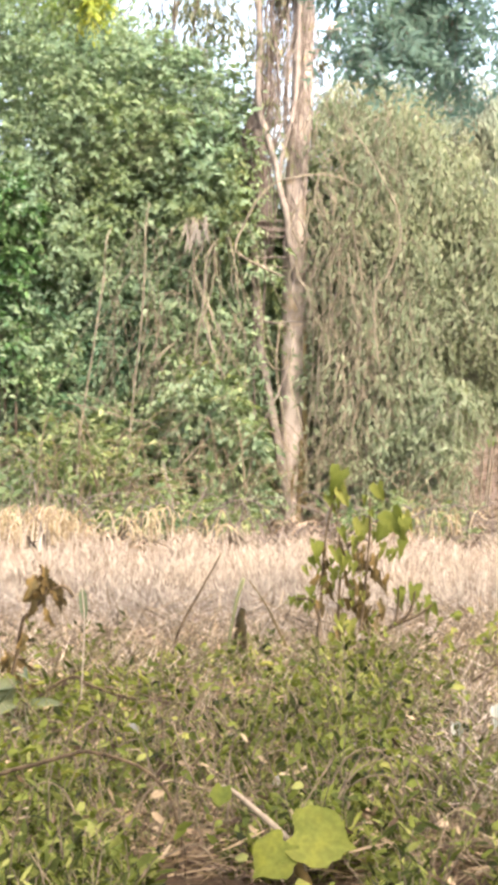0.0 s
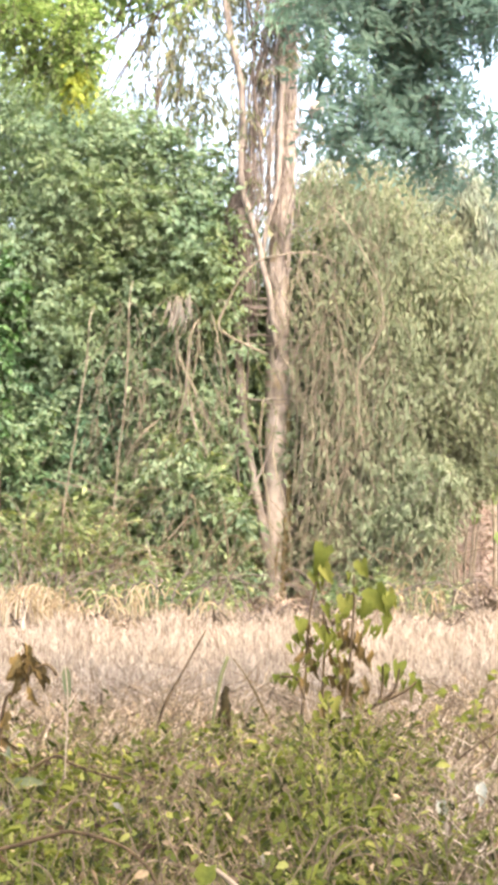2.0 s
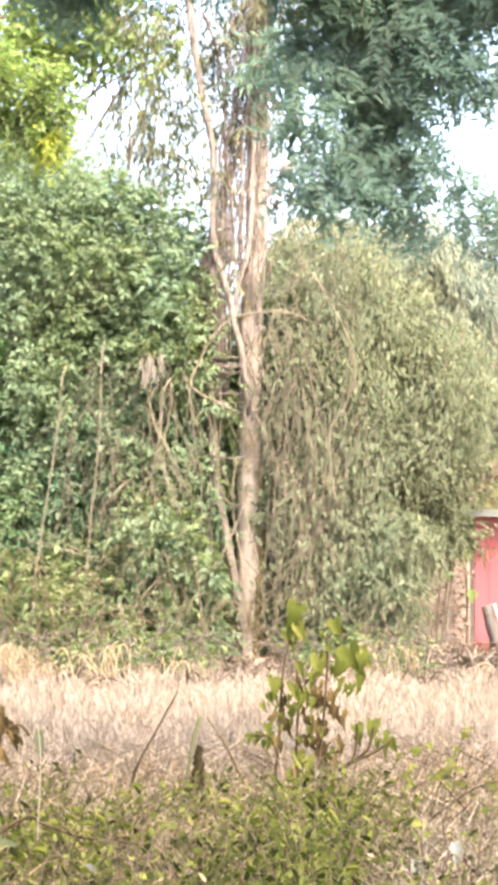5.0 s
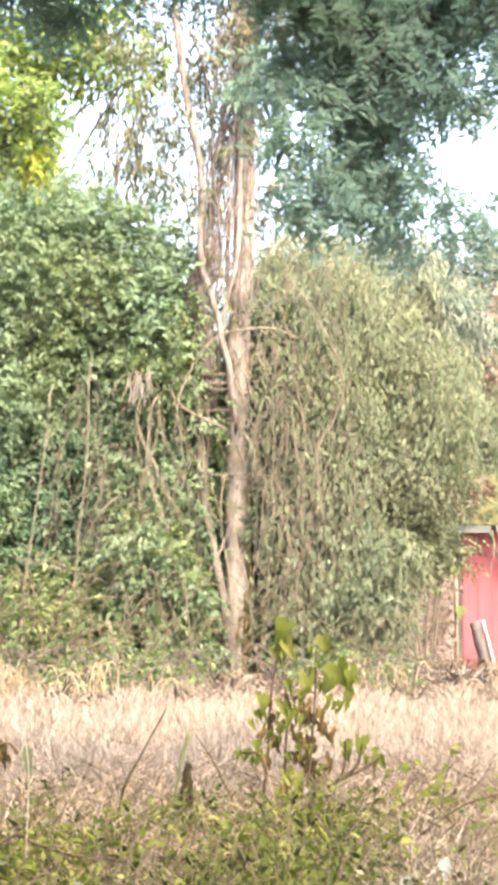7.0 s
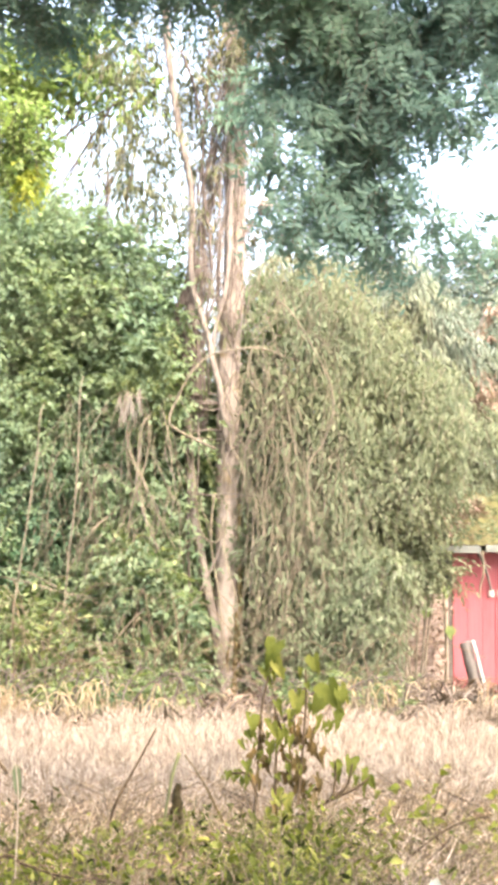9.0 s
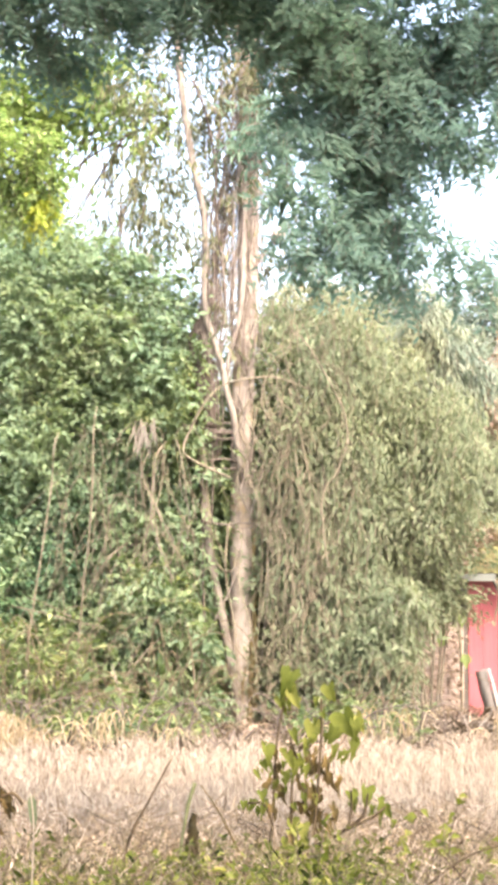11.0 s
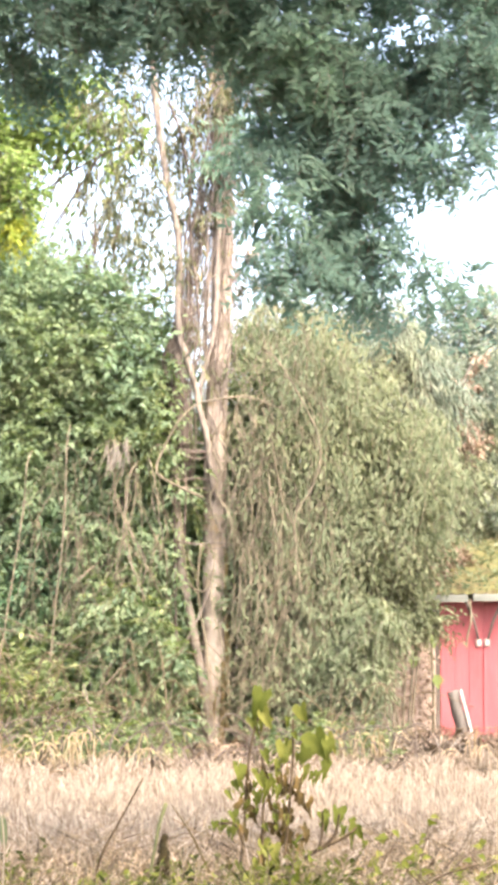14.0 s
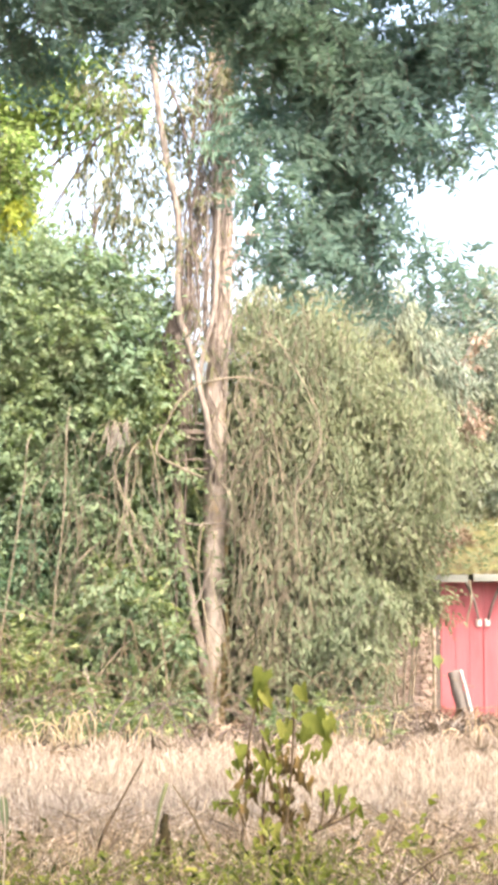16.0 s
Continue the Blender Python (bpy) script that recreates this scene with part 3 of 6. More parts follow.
    skein = [[(-0.55, 3.6), (-0.42, 3.35), (-0.45, 2.9), (-0.6, 2.4), (-0.66, 2.1)], [(-0.3, 3.55), (-0.48, 3.2), (-0.56, 2.6), (-0.42, 2.1), (-0.28, 1.8)],
             [(-0.62, 3.55), (-0.68, 3.0), (-0.62, 2.5), (-0.8, 2.0), (-1.0, 1.75)], [(-0.2, 3.6), (-0.22, 3.0), (-0.1, 2.6), (-0.2, 2.1)]]
    low = [[(-0.75, 2.3), (-1.0, 2.15), (-1.2, 1.85), (-1.36, 1.5)], [(-0.55, 2.35), (-0.85, 2.2), (-1.05, 1.95), (-1.2, 1.5)],
             [(0.0, 2.7), (-0.1, 2.2), (-0.3, 1.5), (-0.7, 0.8), (-0.9, 0.5)], [(-0.1, 1.7), (-0.4, 1.2), (-0.62, 0.7), (-0.8, 0.35)],
             [(-0.45, 3.3), (-0.15, 3.0), (-0.05, 2.6), (-0.25, 2.35)], [(-0.7, 3.3), (-0.5, 2.7), (-0.3, 2.3), (-0.34, 2.0)]]
    sunny = [[(0.9, 3.0), (0.86, 2.3), (0.95, 1.6), (0.84, 0.9), (0.78, 0.2)], [(0.74, 2.9), (0.82, 2.2), (0.8, 1.5), (0.72, 0.7)],
             [(1.35, 1.3), (1.2, 0.95), (1.1, 0.6), (1.02, 0.3)], [(1.0, 4.6), (0.95, 4.0), (1.05, 3.2), (0.98, 2.4), (1.1, 1.6)],
             [(1.25, 4.4), (1.2, 3.7), (1.32, 2.9), (1.24, 2.1), (1.4, 1.2), (1.3, 0.4)], [(1.6, 2.9), (1.66, 2.4), (1.6, 1.9), (1.7, 1.3)],
             [(1.95, 3.0), (1.9, 2.5), (2.0, 2.0), (1.9, 1.6)], [(1.4, 3.6), (1.5, 3.0), (1.42, 2.3), (1.5, 1.6), (1.75, 0.5)]]
    arching = [[(-2.5, 1.55), (-1.9, 1.6), (-1.4, 1.35), (-0.9, 1.25)], [(-2.2, 1.3), (-1.6, 1.45), (-1.0, 1.1), (-0.7, 0.7)],
             [(-1.1, 0.9), (-0.8, 0.6), (-0.9, 0.3), (-1.1, 0.1)]]
    rg = np.random.default_rng(5)
    for k, pts in enumerate(skein + low + sunny + arching):
        r = rg.uniform(0.005, 0.01)
        y = 25.42 + 0.05 * (k % 7)
        q3 = [(x, y + (0.8 if i == 0 else 0.0), z + (0.15 if i == 0 else 0.0)) for i, (x, z) in enumerate(pts)]
        liana(q3, r, r * 0.8, (M_LIANA_PALE, M_LIANA)[k % 2], "thin straw-coloured liana hanging loose beside the thicket" if k % 2 == 0 else "thin brown liana hanging loose beside the thicket", 26, 60 + k)


lianas()


def vine_tangle():
    """Fine vines too many to count: clinging to the upper stem, and in a loose skein beside it."""
    rg = np.random.default_rng(17)
    chunks, loose = [], []
    for k in range(250):
        if k >= 178:     # loops and arches beside the thicket
            x, z, sw = rg.uniform(-1.7, 0.2), rg.uniform(1.7, 3.7), rg.normal(-0.1, 0.5)
            y = rg.uniform(25.1, 25.6)
            pts = [(x + 0.1, y + 0.4, z - 0.5), (x, y, z), (x + 0.35 * sw, y - 0.05, z - rg.uniform(-0.1, 0.3)), (x + sw, y, z - rg.uniform(0.4, 1.3))]
            loose.append(tube(pts, rg.uniform(0.003, 0.007), 0.003, 22, 4, 0.05, k))
            continue
        if k >= 166:     # over the stem's sunny side
            x, z, ln = rg.uniform(0.48, 0.76), rg.uniform(5.0, 7.6), rg.uniform(0.9, 2.0)
            y, wob, drift = rg.uniform(25.76, 25.84), 0.06, rg.normal(0, 0.08)
        elif k < 115 and k % 3 == 2:
            continue
        elif k < 115:      # along the stem, and loose in the gap beside it
            x, z, ln = rg.uniform(0.44, 0.74) if k % 3 else rg.uniform(0.1, 0.36), rg.uniform(4.9, 8.4), rg.uniform(0.6, 1.5)
            y, wob, drift = rg.uniform(25.74, 25.86), rg.choice([0.04, 0.08, 0.12]), rg.normal(0, 0.22)
        elif k < 141:    # skein on the shady side
            x, z, ln = rg.uniform(-0.75, 0.15), rg.uniform(2.4, 3.9), rg.uniform(0.6, 1.5)
            y, wob, drift = rg.uniform(25.3, 25.7), 0.07, rg.normal(-0.05, 0.35)
        else:
            x, z, ln = rg.uniform(0.6, 1.3), rg.uniform(2.2, 4.4), rg.uniform(0.7, 1.8)
            y, wob, drift = rg.uniform(25.3, 25.6), 0.07, rg.normal(0.05, 0.25)
        m = 6 if k < 115 else 4
        pts = [(x + drift * ln * (i / (m - 1)) ** 1.5 + rg.normal(0, wob), y + rg.normal(0, 0.04), max(z - ln * i / (m - 1), 0.2)) for i in range(m)]
        if 115 <= k < 141:
            if k % 3:
                continue
            x, z, sw = rg.uniform(-0.6, 0.05), rg.uniform(3.2, 3.75), rg.normal(-0.05, 0.4)
            pts = [(x + 0.05, 25.9, z + 0.1), (x - 0.16 + rg.normal(0, 0.05), y, z - 0.4), (x - 0.08 + 0.4 * sw, y, z - 1.0), (x + sw, y + 0.1, z - rg.uniform(1.4, 1.9))]
        r = rg.uniform(0.004, 0.01) if k % 3 or k >= 115 else rg.uniform(0.003, 0.006)
        (loose if 115 <= k < 166 else chunks).append(tube(pts, r, r * 0.7, 22, 4, 0.05, k))
    ob = part("vine_tangle", mesh_from("vine_tangle", *joined(chunks)), M_VINE_GREY, None, "loose tangle of fine dry brown vines round the trunk", "stuff")
    tagged(ob, category="vines")
    ob = part("vine_skein", mesh_from("vine_skein", *joined(loose)), M_LIANA_PALE, None, "loose skein of thin tan vines beside the trunk", "stuff")
    tagged(ob, category="vines")
    chunks = []
    for k in range(26):     # a few dark vines down from the crown
        f = rg.uniform(0, 1)
        pts = [(0.42 + 0.12 * f + rg.normal(0, 0.06), 25.88, rg.uniform(6.4, 7.8)), (0.2 + 0.16 * f + rg.normal(0, 0.07), 25.8 + rg.uniform(-0.06, 0.08), rg.uniform(5.6, 6.2)), (0.13 + 0.2 * f + rg.normal(0, 0.05), 25.75, 5.2), (0.03 + 0.2 * f + rg.normal(0, 0.04), 25.72, 4.6), (-0.08 + 0.3 * f + rg.normal(0, 0.03), 25.7, 3.9), (-0.02 + 0.3 * f, 25.75, rg.uniform(3.2, 3.7))]
        chunks.append(tube(pts, rg.uniform(0.003, 0.006), 0.006, 24, 5, 0.1, 300 + k))
    for k in range(58):     # a dense dark net that widens downwards
        f = rg.uniform(0, 1)
        pts = [(0.06 + 0.05 * f + rg.normal(0, 0.015), 25.84, rg.uniform(5.2, 6.3)), (0.04 + 0.06 * f + rg.normal(0, 0.02), 25.84, 5.1), (-0.1 + 0.2 * f + rg.normal(0, 0.02), 25.82, 4.75), (-0.14 + 0.34 * f + rg.normal(0, 0.04), 25.78 + rg.uniform(-0.05, 0.1), 4.3), (-0.19 + 0.44 * f + rg.normal(0, 0.03), 25.75, 3.95), (-0.12 + 0.4 * f, 25.78, rg.uniform(3.3, 3.75))]
        chunks.append(tube(pts, rg.uniform(0.006, 0.013), 0.007, 22, 5, 0.12, 600 + k))
    for k in range(14):     # fine stems crossing over the upper trunk
        x, z, d = rg.uniform(0.36, 0.72), rg.uniform(5.4, 8.3), rg.normal(0, 0.1)
        pts = [(x + d * i / 3 + rg.normal(0, 0.055), 25.82 + rg.normal(0, 0.02), z - (0.35 + 0.1 * (k % 4)) * i) for i in range(5)]
        chunks.append(tube(pts, rg.uniform(0.005, 0.013), 0.004, 20, 5, 0.1, 500 + k))
    for k in range(7):      # rings that bind it
        z = rg.choice([3.62, 3.66, 3.2, 4.1]) + rg.normal(0, 0.04)
        chunks.append(tube([(-0.12, 25.75, z + 0.03), (0.1, 25.66, z), (0.32, 25.68, z + rg.normal(0, 0.03)), (0.45, 25.76, z)], 0.012, 0.008, 16, 5, 0.08, 350 + k))
    ob = part("vine_net", mesh_from("vine_net", *joined(chunks)), M_LIANA_DARK, None, "dark dense net of vines hanging on the trunk", "stuff")
    tagged(ob, category="vines")
    chunks = []
    for k in range(170):    # bent dry stems at the thicket's foot
        x, y, h = rg.uniform(-2.9, 2.6), rg.uniform(21.6, 24.2), rg.uniform(0.12, 0.62)
        if 0.0 < x < 0.75:
            h *= 0.45
        dx = rg.normal(0, 0.4)
        pts = [(x, y, -0.02), (x + dx * 0.25 + rg.normal(0, 0.04), y, h * 0.7), (x + dx * 0.7, y - 0.05, h), (x + dx * 1.2, y - 0.1, h * rg.uniform(0.3, 0.95))]
        chunks.append(tube(pts, rg.uniform(0.004, 0.013), 0.004, 16, 4, 0.05, 400 + k))
    ob = part("brown_stem_tangle", mesh_from("brown_stem_tangle", *joined(chunks)), M_LIANA_DARK, None, "bent brown stems at the foot of the thicket", "stuff")
    tagged(ob, category="dry stems")
    chunks = []
    for k in range(120):     # and climbing the thicket's face
        x, y, h = rg.uniform(-2.7, 0.0), rg.uniform(22.8, 24.8), rg.uniform(0.5, 1.5)
        if k > 85:
            x, h = rg.uniform(0.8, 2.4), h * 0.65
        dx = rg.normal(0, 0.5)
        pts = [(x, y + 0.1, h * rg.uniform(0.0, 0.4)), (x + dx * 0.3, y, h * 0.7), (x + dx * 0.75, y, h), (x + dx * 1.2, y + 0.1, h * rg.uniform(0.6, 1.1))]
        chunks.append(tube(pts, rg.uniform(0.004, 0.009), 0.004, 18, 4, 0.05, 700 + k))
    ob = part("dry_stem_tangle", mesh_from("dry_stem_tangle", *joined(chunks)), M_STEM, None, "bent dry stems at the foot of the thicket", "stuff")
    tagged(ob, category="dry stems")


vine_tangle()


def dry_tuft():
    rg = np.random.default_rng(18)
    t = thing("dry_tuft", "tuft of dry pale palm-like leaves caught in vines", "dry leaves", at=(-0.66, 25.3, 3.5))
    for k in range(38):
        x = -0.78 + 0.007 * k + rg.normal(0, 0.015)
        e = x + rg.normal(0, 0.07)
        P = np.array([(x, 25.3 + rg.normal(0, 0.04), 3.66 + rg.normal(0, 0.06))])
        V, F = leaves(P, np.array([(e - x, -0.1, -0.35)]), np.array([(rg.normal(0, 0.8), -1.0, 0.2)]), np.array([rg.uniform(0.16, 0.38)]), rg.uniform(0.05, 0.1), LEAF4)
        part("leaf", mesh_from("leaf", V, F), M_PALE, t)


dry_tuft()


def fern():
    rg = np.random.default_rng(19)
    t = thing("fern", "bright green fern fronds growing high on the trunk", "fern", at=(0.7, 25.75, 7.2))
    for k in range(17):
        a = rg.uniform(0, 6.28)
        C = np.array([(0.76 + rg.normal(0, 0.1), 25.6, rg.uniform(6.95, 7.6))])
        lv, tw = sprays(rg, C, np.array([(math.cos(a), -0.4, rg.uniform(-0.2, 0.9))]), 20, 0.5, 0.15, 0.2, droop=0.1, sag=0.4, spread=1.5, tilt=0.25, face=(0.1, -0.9, 0.4))
        part("frond", mesh_from("frond", *joined([lv, tw])), M_FERN, t)


fern()


# ---- thicket on the shady side ----
def broadleaf_tree():
    rg = np.random.default_rng(21)
    t = thing("broadleaf_tree", "dense dark green broadleaf tree beside the tall trunk", "tree", at=(-2.0, 28, 0))
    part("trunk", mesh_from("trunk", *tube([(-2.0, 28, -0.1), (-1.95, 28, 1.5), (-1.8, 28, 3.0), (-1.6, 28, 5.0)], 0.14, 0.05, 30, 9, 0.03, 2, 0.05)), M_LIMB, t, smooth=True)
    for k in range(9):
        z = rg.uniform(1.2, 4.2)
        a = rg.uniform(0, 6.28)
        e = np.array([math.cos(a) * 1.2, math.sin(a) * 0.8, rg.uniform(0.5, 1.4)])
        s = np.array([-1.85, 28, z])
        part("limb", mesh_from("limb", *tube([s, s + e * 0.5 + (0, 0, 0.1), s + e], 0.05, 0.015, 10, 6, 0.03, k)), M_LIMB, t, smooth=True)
    b = under(rg, [-4, -2.2, -1.45, -0.84, -0.42, -0.1, 0.06, 0.3], [7.1, 6.6, 6.25, 6.0, 5.7, 5.0, 4.2, 2.5], -3.6, 0.05, 26.4, 28.6, 0.9, 46, 0.45, 0.85)
    C, D = masses(rg, b, 4000, 0.55, 0.1)
    lv, tw = sprays(rg, C, D, 9, 0.5, 0.125, 0.45, droop=0.4)
    part("crown", mesh_from("crown", *lv), M_LEFT, t, "dark glossy leaves in clumps", "stuff")
    # leaves behind the tall trunk
    C, D = masses(rg, [(0.05 + 0.2 * (k % 5), 28.0 + 0.2 * (k % 3), 0.9 + 0.2 * k, 0.4) for k in range(18)], 620, 0.1, 0.1)
    C2, D2 = masses(rg, [(0.02 + 0.1 * (k % 4), 26.35, 1.9 + 0.13 * k, 0.2) for k in range(14)] + [(0.72 + 0.12 * (k % 3), 26.5, 3.6 + 0.14 * k, 0.22) for k in range(11)], 420, 0.1, 0.2)
    C, D = np.vstack([C, C2]), np.vstack([D, D2])
    lb, tb = sprays(rg, C, D, 8, 0.38, 0.11, 0.42, droop=0.5, twig=0.002)
    part("crown", mesh_from("crown", *joined([lb, tb])), M_LEFT, t, "green leaves behind the tall trunk", "stuff")
    # an even leafy face over the clumps
    n = 6500
    xf = rg.uniform(-3.6, 0.1, n)
    zf = 1.0 + (np.interp(xf, [-4, -2.2, -1.45, -0.84, -0.42, -0.1, 0.1], [7.0, 6.45, 6.1, 5.85, 5.5, 4.9, 4.2]) - 1.0) * rg.uniform(0, 1, n)
    C = np.stack([xf, 26.0 + 0.2 * np.sin(2.7 * xf + 1.3 * zf) * np.sin(2.1 * zf) + rg.normal(0, 0.15, n), zf], -1)
    D = rg.normal(0, 0.8, (n, 3)) + (0, -0.5, 0.1)
    lf, tf = sprays(rg, C, D, 8, 0.36, 0.092, 0.4, droop=0.5, twig=0.002, face=(0.05, -0.5, 0.85))
    part("crown", mesh_from("crown", *lf), M_LEFT, t, "green leaves over the tree's face", "stuff")
    part("branchwork", mesh_from("branchwork", *tf), M_LIMB, t, kind="stuff")
    part("branchwork", mesh_from("branchwork", *tw), M_LIMB, t, kind="stuff")
    # a long feathery branch held level, a vine on the sunny edge, and a fresh sprig
    limb = [(-3.4, 26.3, 3.7), (-2.88, 25.95, 4.05), (-2.13, 25.9, 4.4), (-1.19, 25.9, 4.71)]
    part("limb", mesh_from("limb", *tube(limb, 0.02, 0.005, 24, 7, 0.03, 31)), M_BRAMBLE, t, smooth=True)
    f = rg.uniform(0.1, 1, 60)
    C = np.stack([np.interp(f, [0, 0.25, 0.6, 1], [q[k] for q in limb]) for k in range(3)], -1)
    D = np.stack([rg.uniform(0.3, 1.0, 60), rg.uniform(-0.5, -0.1, 60), rg.normal(0.15, 0.4, 60)], -1)
    lv, tw = sprays(rg, C, D, 22, 0.62, 0.12, 0.16, droop=0.2, sag=0.3, spread=1.2, tilt=0.25)
    part("feathery_spray", mesh_from("feathery_spray", *joined([lv, tw])), M_OLIVE, t, "pale feathery leaves along a level branch", "stuff")
    C, D = masses(rg, [(-0.3, 25.7, 4.3, 0.2), (-0.2, 25.65, 3.9, 0.2), (-0.25, 25.65, 3.5, 0.2), (-0.05, 25.7, 4.6, 0.15), (-0.5, 25.7, 3.9, 0.2), (0.27, 25.9, 2.5, 0.1), (0.25, 25.9, 2.9, 0.1), (0.28, 25.9, 3.3, 0.1), (0.2, 25.9, 2.2, 0.1)], 190, 0.2, 0.6)
    lv, tw = sprays(rg, C, D, 8, 0.25, 0.09, 0.4, droop=0.8, sag=0.5)
    part("vine_leaves", mesh_from("vine_leaves", *joined([lv, tw])), M_SHRUB, t, "yellow-green climbing vine leaves", "stuff")
    C, D = masses(rg, [(-2.27, 25.9, 2.2, 0.13), (-2.42, 25.9, 2.05, 0.1)], 16, 0.2, 0.2)
    lv, tw = sprays(rg, C, D, 7, 0.2, 0.1, 0.45)
    part("fresh_sprig", mesh_from("fresh_sprig", *joined([lv, tw])), M_LIME, t, "bright lime-green fresh leaves", "stuff")


broadleaf_tree()


def shrub(label, seed, blobs, n, mat, leaf, ratio, stem=M_LIANA, droop=0.4, sag=0.2, per=9, length=0.4):
    """A shrub: stems from the ground into its leafy masses."""
    rg = np.random.default_rng(seed)
    b = np.asarray(blobs, float)
    foot = np.array([b[:, 0].mean(), b[:, 1].mean(), 0])
    t = thing("shrub", label, "shrub", "shrubs of the thicket", at=tuple(foot))
    for k, (x, y, z, r) in enumerate(b):
        s = foot + rg.normal(0, 0.12, 3) * (1, 1, 0) + (0, 0, -0.05)
        part("stem", mesh_from("stem", *tube([s, (s * 0.5 + np.array([x, y, z]) * 0.5) + (0, 0, 0.15 * z), (x, y, z + 0.3 * r)], 0.018, 0.007, 12, 5, 0.03, k)), stem, t, smooth=True)
    C, D = masses(rg, b, n, 0.4, 0.15)
    C[:, 2] = np.maximum(C[:, 2], 0.08)
    lv, tw = sprays(rg, C, D, per, length, leaf, ratio, droop=droop, sag=sag)
    part("foliage", mesh_from("foliage", *lv), mat, t, kind="stuff")
    part("branchwork", mesh_from("branchwork", *tw), stem, t, kind="stuff")


def thicket():
    shrub("dense blue-green shrub at the thicket's foot", 31, [(-0.45, 25.6, 1.6, 0.38), (-0.65, 25.6, 1.2, 0.4), (-0.3, 25.9, 1.1, 0.32), (-0.5, 25.6, 0.6, 0.42), (-0.2, 25.9, 0.6, 0.28), (-0.35, 25.6, 0.3, 0.3), (0.05, 26.6, 1.2, 0.4), (0.1, 26.6, 0.5, 0.35)], 800, M_SHRUB, 0.115, 0.5)
    shrub("low light green shrub tangled with dry stems", 32, [(-2.0, 25.7, 1.0, 0.45), (-1.5, 25.6, 1.0, 0.4), (-2.5, 25.8, 0.9, 0.5), (-1.8, 25.6, 0.5, 0.45), (-1.1, 25.7, 0.8, 0.4), (-2.4, 25.6, 0.4, 0.45), (-1.2, 25.6, 0.4, 0.4)], 650, M_SHRUB, 0.125, 0.45)
    shrub("shaded blue-green feathery shrub", 33, [(-2.7, 26.2, 2.0, 0.5), (-2.3, 26.2, 1.7, 0.5), (-2.9, 26.1, 2.6, 0.5), (-1.9, 26.3, 2.2, 0.45)], 700, M_BLUE, 0.11, 0.32, M_LIMB, droop=0.5)
    shrub("dark green shrub at the vine curtain's foot", 34, [(1.05, 26.2, 1.0, 0.35), (1.35, 26.1, 0.7, 0.38), (1.1, 26.2, 0.4, 0.3), (1.7, 25.9, 0.8, 0.4), (0.95, 26.6, 1.5, 0.35), (0.95, 26.1, 1.9, 0.32), (0.92, 26.1, 2.5, 0.32), (1.1, 26.1, 3.1, 0.32), (1.3, 26.0, 2.2, 0.3), (0.95, 26.4, 0.5, 0.2), (0.95, 26.4, 0.9, 0.2), (0.97, 26.4, 1.3, 0.2), (0.97, 26.4, 1.7, 0.2), (1.05, 26.0, 0.3, 0.2)], 980, M_OLIVE, 0.12, 0.3)
    shrub("drooping green shrub hanging over dry stalks", 35, [(2.1, 25.4, 1.1, 0.32), (2.2, 25.4, 0.85, 0.28), (1.9, 25.5, 0.75, 0.3), (2.35, 25.4, 1.55, 0.32), (2.2, 25.4, 0.75, 0.22), (2.3, 25.4, 1.05, 0.24), (2.0, 25.4, 0.5, 0.22), (2.2, 25.4, 0.45, 0.18)], 760, M_OLIVE, 0.12, 0.22, M_LIANA, droop=1.1, sag=0.6, length=0.28)
    shrub("leafy green vine shrub in front of the shed", 36, [(2.75, 27.0, 1.8, 0.28), (3.0, 27.0, 1.7, 0.2), (3.2, 27.0, 1.6, 0.16), (3.15, 27.0, 1.78, 0.14), (2.55, 27.0, 2.1, 0.3)], 420, M_OLIVE, 0.085, 0.42, M_LIANA_PALE, droop=0.8)
    shrub("tall shrub of deep green broad leaves before the thicket", 40, [(-2.9, 25.8, 4.1, 0.26), (-2.75, 25.8, 3.75, 0.28), (-2.95, 25.8, 3.4, 0.3), (-2.85, 25.8, 3.0, 0.28), (-3.0, 25.8, 2.3, 0.3)], 330, M_DEEP, 0.12, 0.42, M_LIMB, droop=0.6, length=0.3)
    rg = np.random.default_rng(37)
    for k, x in enumerate((-2.6, -2.0, -1.4, -0.75)):
        y = 23.4 + 0.3 * (k % 3)
        shrub("straggling green shrub among bare tan stems", 370 + k, [(x + rg.normal(0, 0.2), y + rg.uniform(0, 0.5), rg.uniform(0.3, 0.85), rg.uniform(0.2, 0.32)) for _ in range(6)], 38, M_SHRUB, 0.14, 0.4, M_LIANA, per=7)
    # leafy vine hanging to the ground beside the trunk's foot
    shrub("pale green leafy vine drooping to the ground beside the trunk", 39, [(-0.72, 24.9, 1.75, 0.22), (-0.45, 24.9, 1.6, 0.25), (-0.2, 24.9, 1.45, 0.22), (-0.6, 24.9, 1.2, 0.25), (-0.3, 24.9, 1.05, 0.25), (0.0, 25.0, 0.95, 0.22), (-0.55, 24.8, 0.7, 0.25), (-0.2, 24.8, 0.6, 0.25), (0.1, 24.9, 0.45, 0.18), (-0.6, 24.8, 0.3, 0.22), (-0.3, 24.8, 0.25, 0.22)], 460, M_GREYLEAF, 0.1, 0.42, M_LIANA_PALE, droop=1.0, sag=0.7, length=0.3)
    shrub("small blue-green sprig of broad leaves before the thicket", 391, [(-0.1, 24.6, 1.15, 0.12), (0.08, 24.6, 1.05, 0.1)], 26, M_GREYLEAF, 0.13, 0.5, M_LIANA_PALE, length=0.2, per=6)
